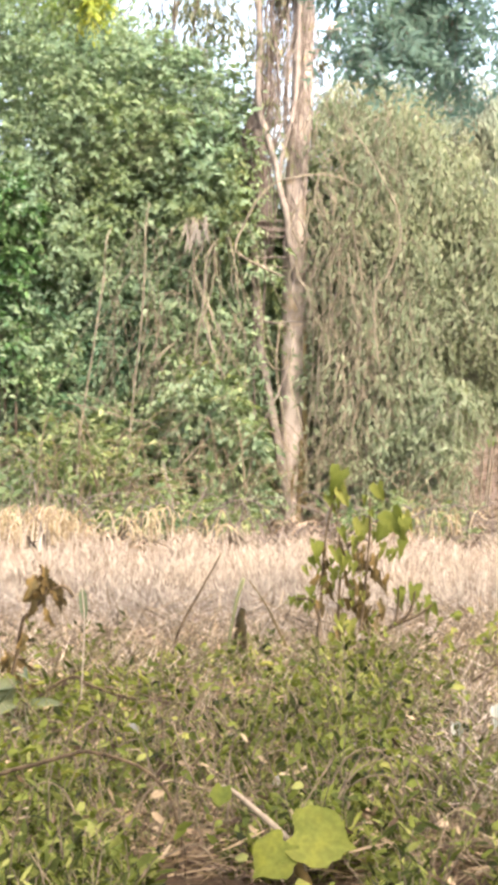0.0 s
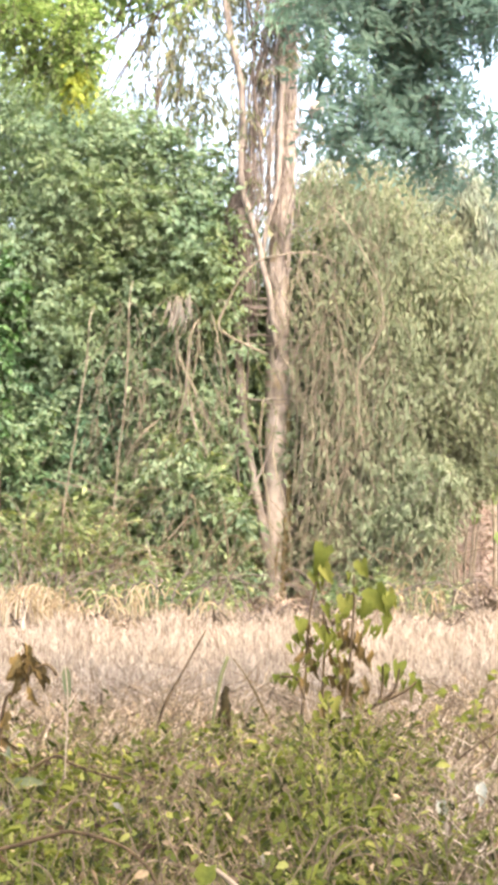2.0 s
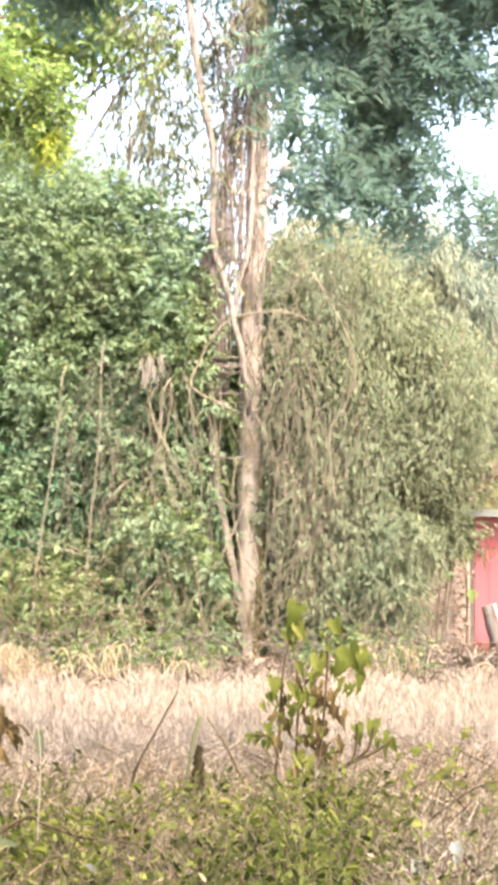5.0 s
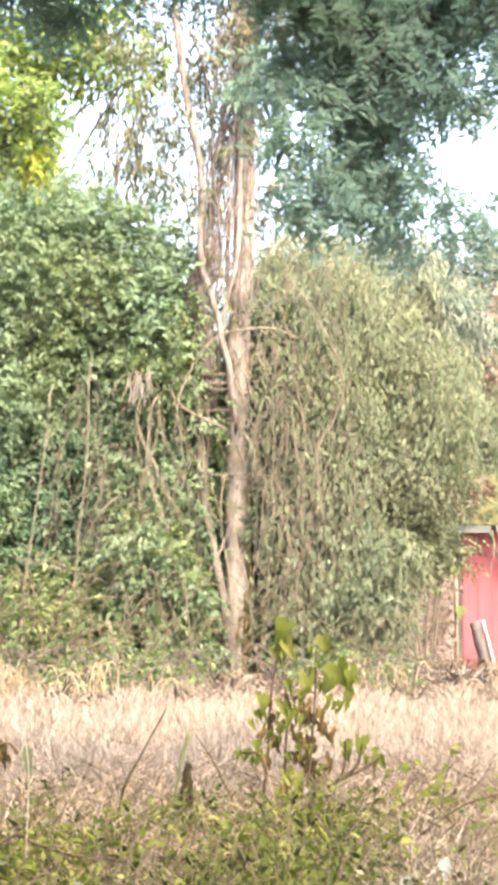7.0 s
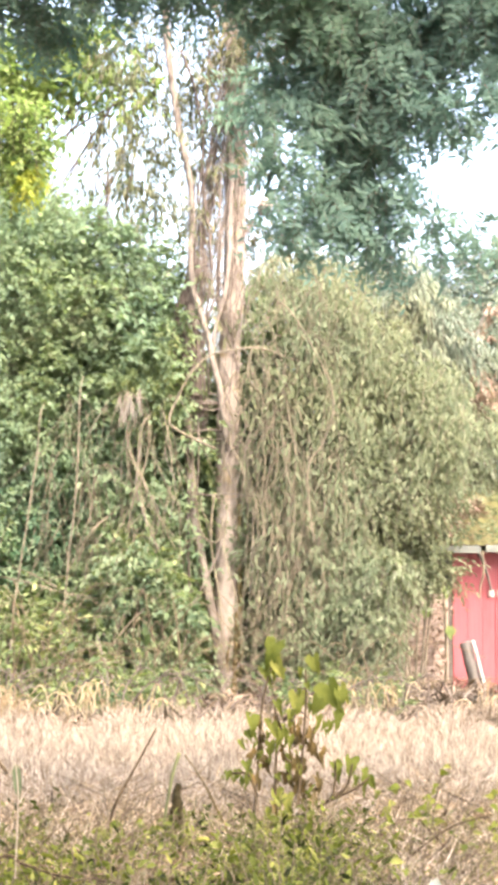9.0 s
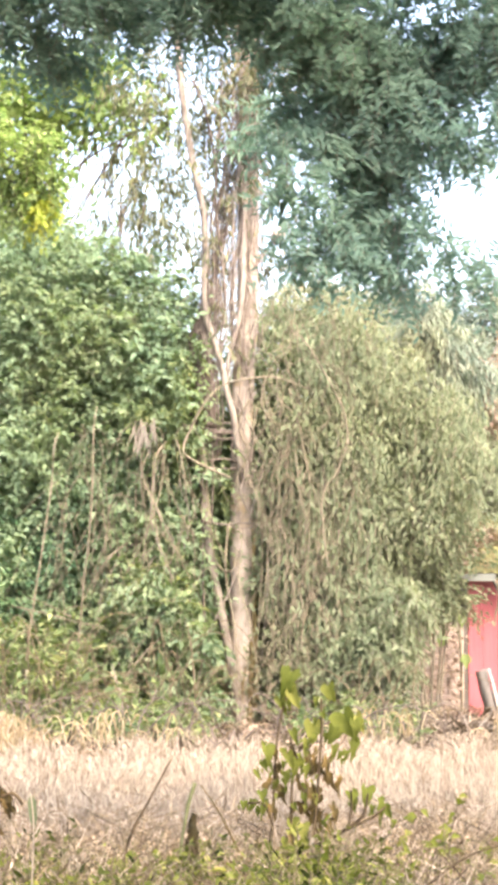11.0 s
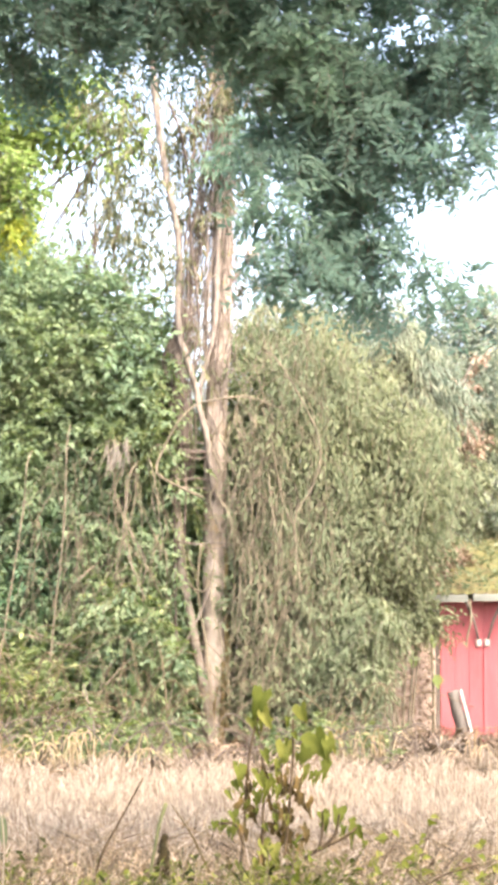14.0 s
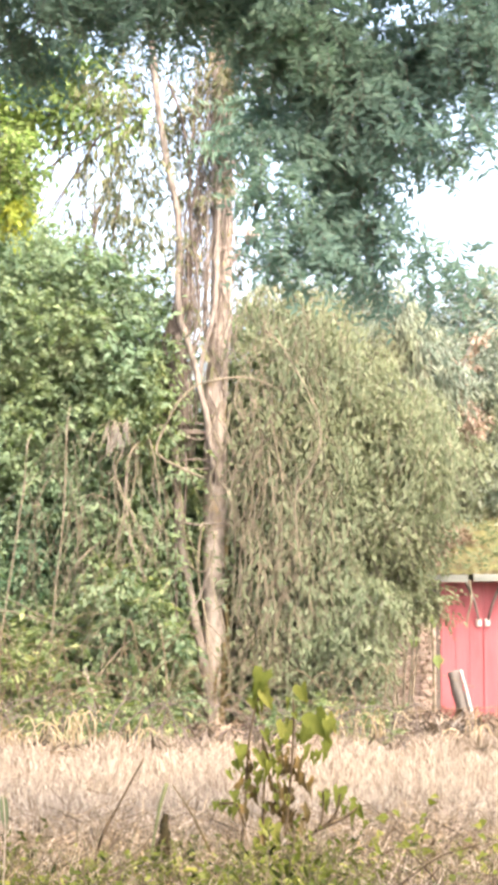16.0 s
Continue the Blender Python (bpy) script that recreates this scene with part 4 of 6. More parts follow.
    shrub("yellow-green leafy shoots at the thicket's edge", 392, [(-1.9, 24.8, 1.15, 0.25), (-1.6, 24.8, 1.0, 0.2), (-2.2, 24.8, 0.85, 0.22), (-0.25, 24.7, 1.6, 0.14), (-0.2, 24.7, 1.35, 0.12)], 75, M_SHRUB, 0.11, 0.45, M_LIANA_PALE, length=0.28, per=7)


thicket()


# ---- tree hung with a curtain of vines ----
def curtain_tree():
    rg = np.random.default_rng(41)
    t = thing("vine_hung_tree", "bushy olive-green tree smothered in hanging vines", "tree", at=(1.9, 27, 0))
    part("trunk", mesh_from("trunk", *tube([(1.9, 27.2, -0.1), (1.95, 27.2, 1.5), (1.8, 27.1, 3.0), (1.9, 27.1, 4.8)], 0.12, 0.04, 30, 9, 0.04, 3, 0.04)), M_LIMB, t, smooth=True)
    for k in range(8):
        a = rg.uniform(0, 6.28)
        s = np.array([1.87, 27.15, rg.uniform(2.0, 4.2)])
        e = np.array([math.cos(a) * 1.1, math.sin(a) * 0.7, rg.uniform(0.3, 0.9)])
        part("limb", mesh_from("limb", *tube([s, s + e * 0.5 + (0, 0, 0.15), s + e], 0.045, 0.012, 10, 6, 0.03, k)), M_LIMB, t, smooth=True)
    xs, zs = [0.6, 0.85, 1.3, 1.75, 2.05, 2.4, 2.9, 3.6], [5.15, 5.4, 5.3, 5.5, 5.1, 4.5, 4.1, 3.3]
    # strands: each hangs from the skyline's inside down, with small leaves along it
    m = 620
    x = rg.uniform(0.65, 3.35, m)
    top = np.interp(x, xs, zs)
    z1 = top - rg.uniform(0.0, 1.0, m) ** 1.3 * (top - 1.0)
    ln = np.minimum(rg.uniform(0.5, 1.7, m), z1 - 0.25)
    right = np.interp(z1 - ln * 0.7, [0.5, 2.0, 2.6, 3.4], [2.05, 2.3, 3.2, 3.75])
    x = 0.8 + (x - 0.65) * (right - 0.8) / 2.7
    y = 25.4 + rg.uniform(0, 1.7, m) + 0.25 * np.sin(3.1 * x)
    k = 16
    s = (np.arange(k) + 0.5) / k
    ph, am = rg.uniform(0, 6.28, (m, 1)), rg.uniform(0.04, 0.2, (m, 1))
    lean = rg.normal(0, 0.3, (m, 1))
    P = np.stack([x[:, None] + lean * ln[:, None] * s + am * np.sin(ph + 5 * s) + 0.04 * np.sin(2.3 * ph + 11 * s), y[:, None] + am * np.cos(ph * 1.7 + 3 * s), z1[:, None] - ln[:, None] * s], -1)
    A = P[:, :-1].reshape(-1, 3)
    B = P[:, 1:].reshape(-1, 3)
    part("vine_tangle", mesh_from("vine_tangle", *rods(A, B, 0.0045, 0.0045)), M_LIANA_PALE, t, "fine straw-coloured tendrils", "stuff")
    pick = np.nonzero((np.arange(m) % 2 == 0) & (x < 1.95))[0]
    fwd = P[pick] - np.array([0, 1.0, 0]) * np.clip(P[pick, :, 1:2] - 25.35, 0, 2)
    part("vine_tangle", mesh_from("vine_tangle", *rods(fwd[:, :-1].reshape(-1, 3), fwd[:, 1:].reshape(-1, 3), 0.0042, 0.0042)), M_LIANA_PALE, t, "dry straw-brown hanging vines", "stuff")
    rep = 8
    Q = np.repeat(P.reshape(-1, 3), rep, 0) + rg.normal(0, 0.09, (m * k * rep, 3))
    keep = rg.uniform(0, 1, len(Q)) < np.interp(Q[:, 0], [1.2, 2.2], [0.36, 0.55])
    Q = Q[keep]
    D = rg.normal(0, 0.45, Q.shape) + np.array([0, -0.2, -0.9])
    N = np.array([0, -0.9, 0.7]) + rg.normal(0, 0.5, Q.shape)
    lv = leaves(Q, D, N, 0.1 * rg.uniform(0.5, 1.4, len(Q)), 0.27)
    part("vine_leaves", mesh_from("vine_leaves", *lv), M_OLIVE, t, kind="stuff")
    b = under(rg, xs, zs, 0.8, 2.95, 26.0, 27.6, 2.3, 30, 0.3, 0.6) + [(rg.uniform(1.15, 2.3), 26.4, rg.uniform(0.7, 2.2), 0.42) for _ in range(12)] + [(rg.uniform(2.7, 3.85), 27.2, rg.uniform(2.8, 3.75), 0.26) for _ in range(18)] + [(rg.uniform(1.8, 2.25), 26.0, rg.uniform(0.9, 3.2), 0.36) for _ in range(12)]
    C, D = masses(rg, b, 6300, 0.5, 0.3)
    n2 = 170     # wispy shoots above the skyline
    xw = rg.uniform(0.7, 3.4, n2)
    C = np.vstack([C, np.stack([xw, rg.uniform(26, 27.4, n2), np.interp(xw, xs, zs) - rg.uniform(0.1, 0.5, n2)], -1)])
    D = np.vstack([D, rg.normal(0, 0.5, (n2, 3)) * (1, 1, 0.3) + (0, 0, 1.0)])
    lv, tw = sprays(rg, C, D, 9, 0.42, 0.085, 0.3, droop=0.8, sag=0.45)
    part("crown", mesh_from("crown", *lv), M_OLIVE, t, kind="stuff")
    part("branchwork", mesh_from("branchwork", *tw), M_LIANA_DARK, t, kind="stuff")


curtain_tree()


# ---- trees behind ----
def back_tree(label, seed, foot, trunk_top, blobs, n, mat, leaf, ratio, droop=0.3, sag=0.2, per=9, length=0.5, bare=M_LIMB, limb_r=0.035, inner=0.4, name="tree", girth=0.13):
    rg = np.random.default_rng(seed)
    t = thing(name, label, "tree", at=foot)
    f, h = np.array(foot, float), np.array(trunk_top, float)
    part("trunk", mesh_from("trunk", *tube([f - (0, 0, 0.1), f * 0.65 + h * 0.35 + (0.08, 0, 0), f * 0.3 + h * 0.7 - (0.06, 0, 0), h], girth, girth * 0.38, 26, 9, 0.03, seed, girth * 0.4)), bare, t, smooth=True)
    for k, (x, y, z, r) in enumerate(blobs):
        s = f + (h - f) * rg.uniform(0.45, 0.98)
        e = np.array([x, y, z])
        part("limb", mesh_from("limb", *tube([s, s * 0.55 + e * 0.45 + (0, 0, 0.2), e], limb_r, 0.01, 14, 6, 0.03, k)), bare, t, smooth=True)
    C, D = masses(rg, blobs, n, inner, droop * 0.4)
    lv, tw = sprays(rg, C, D, per, length, leaf, ratio, droop=droop, sag=sag)
    part("crown", mesh_from("crown", *lv), mat, t, kind="stuff")
    part("branchwork", mesh_from("branchwork", *tw), bare, t, kind="stuff")
    return t


def trees_behind():
    back_tree("slender tree with thin pale leaves against the sky", 51, (-2.9, 31, 0), (-2.6, 31, 7.6),
              [(-2.48, 31, 8.89, 0.45), (-2.07, 31, 9.06, 0.41), (-1.66, 31, 9.14, 0.37), (-1.24, 31, 9.31, 0.33), (-2.15, 31, 8.55, 0.33), (-1.57, 31, 8.72, 0.31), (-1.16, 31, 8.89, 0.26), (-0.75, 31, 9.1, 0.23), (-0.87, 31, 8.73, 0.24), (-0.99, 31, 8.46, 0.2), (-0.54, 31, 8.64, 0.16), (-2.4, 31, 9.3, 0.49), (-1.82, 31, 9.48, 0.41), (-1.33, 31, 9.56, 0.37), (-2.97, 31, 8.63, 0.49)],
              580, M_LIME, 0.165, 0.42, droop=0.6, per=7, length=0.4, inner=0.1, limb_r=0.02)
    back_tree("thin sapling with narrow drooping leaves against the sky", 60, (-1.3, 30.4, 0), (-1.1, 30.6, 7.4),
              [(-1.08, 31, 8.22, 0.2), (-1.24, 31, 7.97, 0.15), (-0.66, 31, 8.23, 0.18), (-0.48, 31, 7.98, 0.13), (-0.91, 31, 7.76, 0.18), (-1.4, 31, 8.22, 0.1), (-0.8, 31, 7.35, 0.25), (-1.3, 31, 7.2, 0.25), (-0.4, 31, 7.0, 0.22)],
              115, M_DROOP, 0.2, 0.22, droop=1.6, sag=0.9, per=6, length=0.35, inner=0.1, limb_r=0.008, girth=0.02)
    back_tree("grey-green feathery tree with drooping sprays", 52, (3.5, 32, 0), (3.55, 32, 5.2),
              [(3.2, 32, 6.3, 0.3), (3.25, 31.5, 5.8, 0.4), (3.1, 31.3, 5.2, 0.45), (3.6, 31.3, 5.4, 0.4), (2.6, 32, 5.9, 0.5), (2.2, 32, 6.0, 0.5), (1.6, 32, 6.1, 0.5), (3.2, 32, 5.0, 0.5), (3.9, 32, 5.0, 0.5), (2.9, 32, 5.5, 0.35), (3.5, 32, 4.3, 0.6), (4.2, 32, 4.4, 0.5)],
              1500, M_FEATHER, 0.2, 0.13, droop=1.4, sag=0.9, per=12)
    back_tree("pale feathery treetop with hanging grey-green sprays", 59, (2.4, 28.6, 0), (2.85, 27.2, 4.7),
              [(2.87, 27.0, 5.3, 0.16), (2.83, 27.0, 5.0, 0.22), (3.1, 27.0, 4.9, 0.28), (2.6, 27.0, 4.75, 0.25), (3.3, 27.0, 4.5, 0.3), (2.95, 27.0, 4.5, 0.3), (2.45, 27.0, 4.95, 0.15), (3.15, 27.0, 4.2, 0.28)],
              640, M_FEATHER, 0.16, 0.13, droop=1.5, sag=0.9, per=12, length=0.4)
    back_tree("pale grey-green leafy tree behind the shed", 53, (5.2, 34, 0), (5.1, 34, 4.8),
              [(4.6, 34, 6.0, 0.7), (5.4, 34, 6.3, 0.8), (4.0, 34, 5.8, 0.6), (4.3, 34, 4.6, 0.7), (5.2, 34, 4.6, 0.9), (4.6, 34, 3.6, 0.8), (5.6, 34, 3.4, 0.9), (3.8, 34, 3.4, 0.7), (6.2, 34, 5.0, 0.9), (4.1, 34, 5.6, 0.45), (4.5, 34, 6.05, 0.4), (4.9, 34, 6.1, 0.45), (5.3, 34, 6.0, 0.5), (3.7, 34, 5.2, 0.5), (4.4, 34, 5.2, 0.6)],
              2300, M_FEATHER, 0.13, 0.36)
    rg = np.random.default_rng(56)
    b = under(rg, [-6, -2.4, -1.6, -0.9, -0.4, 0.3], [7.2, 6.9, 6.6, 6.3, 5.8, 4.6], -5.0, 0.2, 29.8, 31.5, 0.8, 40, 0.6, 1.0)
    back_tree("dense green tree closing the thicket from behind", 56, (-2.6, 30.6, 0), (-2.4, 30.6, 5.0), b, 2300, M_LEFT, 0.15, 0.5, inner=0.4)
    b = [(rg.uniform(2.7, 5.8), rg.uniform(30.0, 30.9), rg.uniform(2.9, 5.2), rg.uniform(0.4, 0.6)) for _ in range(48)]
    back_tree("pale olive-green bushy tree leaning over the shed", 57, (4.6, 31.4, 0), (4.4, 30.6, 3.8), b, 3400, M_FEATHER, 0.12, 0.34, droop=0.6)
    b = [(rg.uniform(1.0, 4.2), rg.uniform(31.5, 33), rg.uniform(1.0, 5.2), rg.uniform(0.6, 0.9)) for _ in range(26)]
    back_tree("shaded green tree behind the vine curtain", 58, (2.4, 32.6, 0), (2.4, 32.5, 4.2), b, 1500, M_BLUE, 0.13, 0.42, droop=0.4)
    b = [(rg.uniform(3.0, 6.0), rg.uniform(30.6, 31.2), rg.uniform(2.2, 3.3), rg.uniform(0.35, 0.5)) for _ in range(16)]
    back_tree("pale grey-green bush behind the shed's roof", 61, (4.9, 31.0, 0), (4.8, 31.0, 2.4), b + [(3.4 + 0.3 * k, 29.9, 2.95 + 0.35 * (k % 3), 0.32) for k in range(8)], 3000, M_FEATHER, 0.12, 0.3, droop=0.7)
    rg = np.random.default_rng(54)
    t = thing("dead_branch", "broken branch with dry reddish brown leaves in the treetops", "branch", at=(4.1, 28.8, 4.0))
    part("stem", mesh_from("stem", *tube([(4.5, 30.3, 3.2), (4.0, 28.4, 3.6), (3.72, 27.6, 4.0), (3.76, 27.5, 4.6), (3.94, 27.5, 5.05)], 0.03, 0.01, 12, 6)), M_LIANA, t, smooth=True)
    C, D = masses(rg, [(3.58, 27.5, 3.95, 0.16), (3.72, 27.5, 3.9, 0.2), (3.9, 27.5, 3.85, 0.17), (3.68, 27.5, 4.12, 0.14), (3.94, 27.5, 4.95, 0.1), (3.78, 27.5, 4.6, 0.09)], 170, 0.1)
    lv, tw = sprays(rg, C, D, 8, 0.25, 0.09, 0.4, droop=0.8)
    part("leaves", mesh_from("leaves", *lv), M_RUST, t, kind="stuff")
    # distant wood closing the view
    rg = np.random.default_rng(55)
    b = [(x, rg.uniform(42, 48), rg.uniform(0.6, 5.2), rg.uniform(0.9, 1.7)) for x in np.linspace(-14, 16, 90)]
    C, D = masses(rg, b, 5000, 0.5)
    lv, tw = sprays(rg, C, D, 9, 0.9, 0.2, 0.5)
    ob = part("far_wood", mesh_from("far_wood", *joined([lv, tw])), M_LEFT, None, "hazy far wood of mixed green trees", "stuff")
    tagged(ob, category="woods")


trees_behind()


# ---- branches reaching in from beside the way ----
def canopy_tree():
    rg = np.random.default_rng(61)
    t = thing("canopy_tree", "large tree with dark feather-like leaves, its crown extended unseen for shade", "tree", at=(4.2, 12.4, 0))
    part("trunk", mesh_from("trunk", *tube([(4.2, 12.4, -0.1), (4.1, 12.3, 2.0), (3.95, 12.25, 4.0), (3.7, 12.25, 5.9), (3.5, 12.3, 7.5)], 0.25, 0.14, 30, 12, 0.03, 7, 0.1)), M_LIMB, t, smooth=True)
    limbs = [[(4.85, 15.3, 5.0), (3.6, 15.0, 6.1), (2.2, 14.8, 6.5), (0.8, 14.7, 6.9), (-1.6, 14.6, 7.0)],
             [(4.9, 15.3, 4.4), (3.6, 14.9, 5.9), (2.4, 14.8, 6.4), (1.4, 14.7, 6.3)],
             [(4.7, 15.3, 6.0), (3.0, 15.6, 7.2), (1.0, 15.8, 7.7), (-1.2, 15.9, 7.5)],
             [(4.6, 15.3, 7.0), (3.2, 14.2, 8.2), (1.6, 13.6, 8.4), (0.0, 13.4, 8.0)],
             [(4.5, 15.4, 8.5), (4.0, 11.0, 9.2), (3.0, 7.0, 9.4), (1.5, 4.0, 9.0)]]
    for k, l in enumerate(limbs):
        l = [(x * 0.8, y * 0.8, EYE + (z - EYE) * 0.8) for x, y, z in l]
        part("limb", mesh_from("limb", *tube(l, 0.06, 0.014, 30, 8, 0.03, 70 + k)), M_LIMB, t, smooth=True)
    # dense hanging masses, thin sprigs round them, and unseen crown masses added for shade
    full = [(-1.126, 4.859, 0.25), (-0.907, 4.701, 0.2), (-0.766, 4.654, 0.15), (-0.658, 4.862, 0.18), (-0.533, 4.783, 0.15), (-0.346, 4.752, 0.14), (-0.158, 4.689, 0.15), (0.0, 4.658, 0.13),
            (-0.377, 4.96, 0.21), (-0.064, 4.93, 0.21), (0.186, 4.755, 0.15), (0.343, 4.804, 0.18), (0.249, 5.028, 0.21), (0.562, 4.742, 0.28), (0.561, 4.359, 0.17), (0.75, 4.615, 0.31), (0.748, 4.233, 0.18)]
    full += [(1.0, 4.681, 0.37), (1.031, 4.298, 0.31), (0.934, 3.948, 0.18), (1.059, 3.949, 0.21), (1.154, 4.044, 0.21), (0.87, 3.664, 0.12), (0.994, 3.633, 0.15), (1.119, 3.601, 0.15),
             (1.04, 3.412, 0.12), (1.133, 3.35, 0.1), (1.153, 3.209, 0.06), (1.315, 4.522, 0.34), (1.375, 4.204, 0.15), (1.6, 4.62, 0.28), (1.755, 4.429, 0.15), (1.949, 4.75, 0.28), (0.747, 4.042, 0.12)]
    thin = [(0.466, 4.041, 0.15), (0.559, 3.789, 0.18), (0.682, 3.537, 0.17), (0.465, 3.568, 0.11), (0.619, 3.349, 0.11), (0.806, 3.412, 0.12), (1.436, 4.045, 0.14), (1.626, 4.205, 0.12),
            (1.46, 3.351, 0.12), (1.616, 3.32, 0.09), (1.368, 3.476, 0.08), (1.656, 4.046, 0.09)]
    full += [(-1.3 + 0.25 * k, 5.16, 0.22) for k in range(15)]
    # added above the view, only to keep sun off the hanging leaves
    high = [(rg.uniform(-2.4, 4.2), rg.uniform(9.2, 11.6), rg.uniform(5.6, 7.0), rg.uniform(0.5, 0.9)) for _ in range(34)]
    # added out of view above the camera, to shade the foreground weeds
    over = [(rg.uniform(0.5, 8.5), rg.uniform(1.0, 6.8), rg.uniform(6.2, 8.0), rg.uniform(0.7, 1.1)) for _ in range(30)]
    for blobs, n, inner in ((high, 900, 0.3), (over, 1700, 0.3), ([(x, 11.75 + 0.25 * (k % 3), z + (0.17 if -0.55 < x < 0.4 else 0.05), r * 0.85) for k, (x, z, r) in enumerate(full)], 3600, 0.0), ([(x, 11.6, z, r) for x, z, r in thin], 210, 0.0)):
        C, D = masses(rg, blobs, n, inner, 0.5)
        D[:, 1] *= 0.6
        far = blobs[0][3] > 0.4
        lv, tw = sprays(rg, C, D, 10 if far else 15, 0.5 if far else 0.2, 0.15 if far else 0.062, 0.34, droop=0.15, sag=0.35, spread=1.3, tilt=0.4, shape=LEAF2 if far else LEAF4, twig=0.0018, face=(0, 0.1, 1.0) if far else (0.1, -0.75, 0.65))
        part("crown", mesh_from("crown", *lv), M_CANOPY, t, "dark green pinnate leaves", "stuff")
        part("branchwork", mesh_from("branchwork", *tw), M_LIANA, t, kind="stuff")


canopy_tree()


def lime_tree():
    rg = np.random.default_rng(71)
    t = thing("light_green_tree", "tree with bright light green feathery leaves turning yellow", "tree", at=(-4.2, 20.5, 0))
    part("trunk", mesh_from("trunk", *tube([(-4.2, 20.5, -0.1), (-4.1, 20.5, 2.5), (-3.9, 20.4, 5.0), (-3.6, 20.3, 6.5)], 0.16, 0.06, 26, 9, 0.03, 8, 0.06)), M_LIMB, t, smooth=True)
    for k, l in enumerate([[(-3.85, 20.4, 5.2), (-2.9, 20.2, 5.8), (-2.1, 20.1, 5.9), (-1.6, 20.1, 5.6)], [(-3.7, 20.3, 6.2), (-2.8, 20.1, 6.7), (-1.9, 20, 6.4)]]):
        part("limb", mesh_from("limb", *tube(l, 0.05, 0.012, 20, 7, 0.03, 80 + k)), M_LIMB, t, smooth=True)
    C, D = masses(rg, [(-1.6, 20, 5.73, 0.24), (-1.44, 20, 5.62, 0.2), (-1.8, 20.1, 5.56, 0.31), (-1.4, 20, 5.46, 0.15), (-1.6, 20, 5.35, 0.21), (-1.49, 20, 5.88, 0.17), (-2.2, 20.1, 6.0, 0.5)], 520, 0.0, 0.5)
    lv, tw = sprays(rg, C, D, 9, 0.26, 0.085, 0.45, droop=0.4, sag=0.4, spread=1.1, tilt=0.35)
    part("crown", mesh_from("crown", *lv), M_LIME, t, kind="stuff")
    part("branchwork", mesh_from("branchwork", *tw), M_LIMB, t, kind="stuff")
    C, D = masses(rg, [(-1.4, 19.85, 5.3, 0.1), (-1.48, 19.85, 5.19, 0.1)], 36, 0.1, 0.6)
    lv, tw = sprays(rg, C, D, 8, 0.2, 0.08, 0.5, droop=0.5, sag=0.4)
    part("yellow_leaves", mesh_from("yellow_leaves", *lv), M_YELLOW, t, "yellowing leaves at the branch's tip", "stuff")


lime_tree()


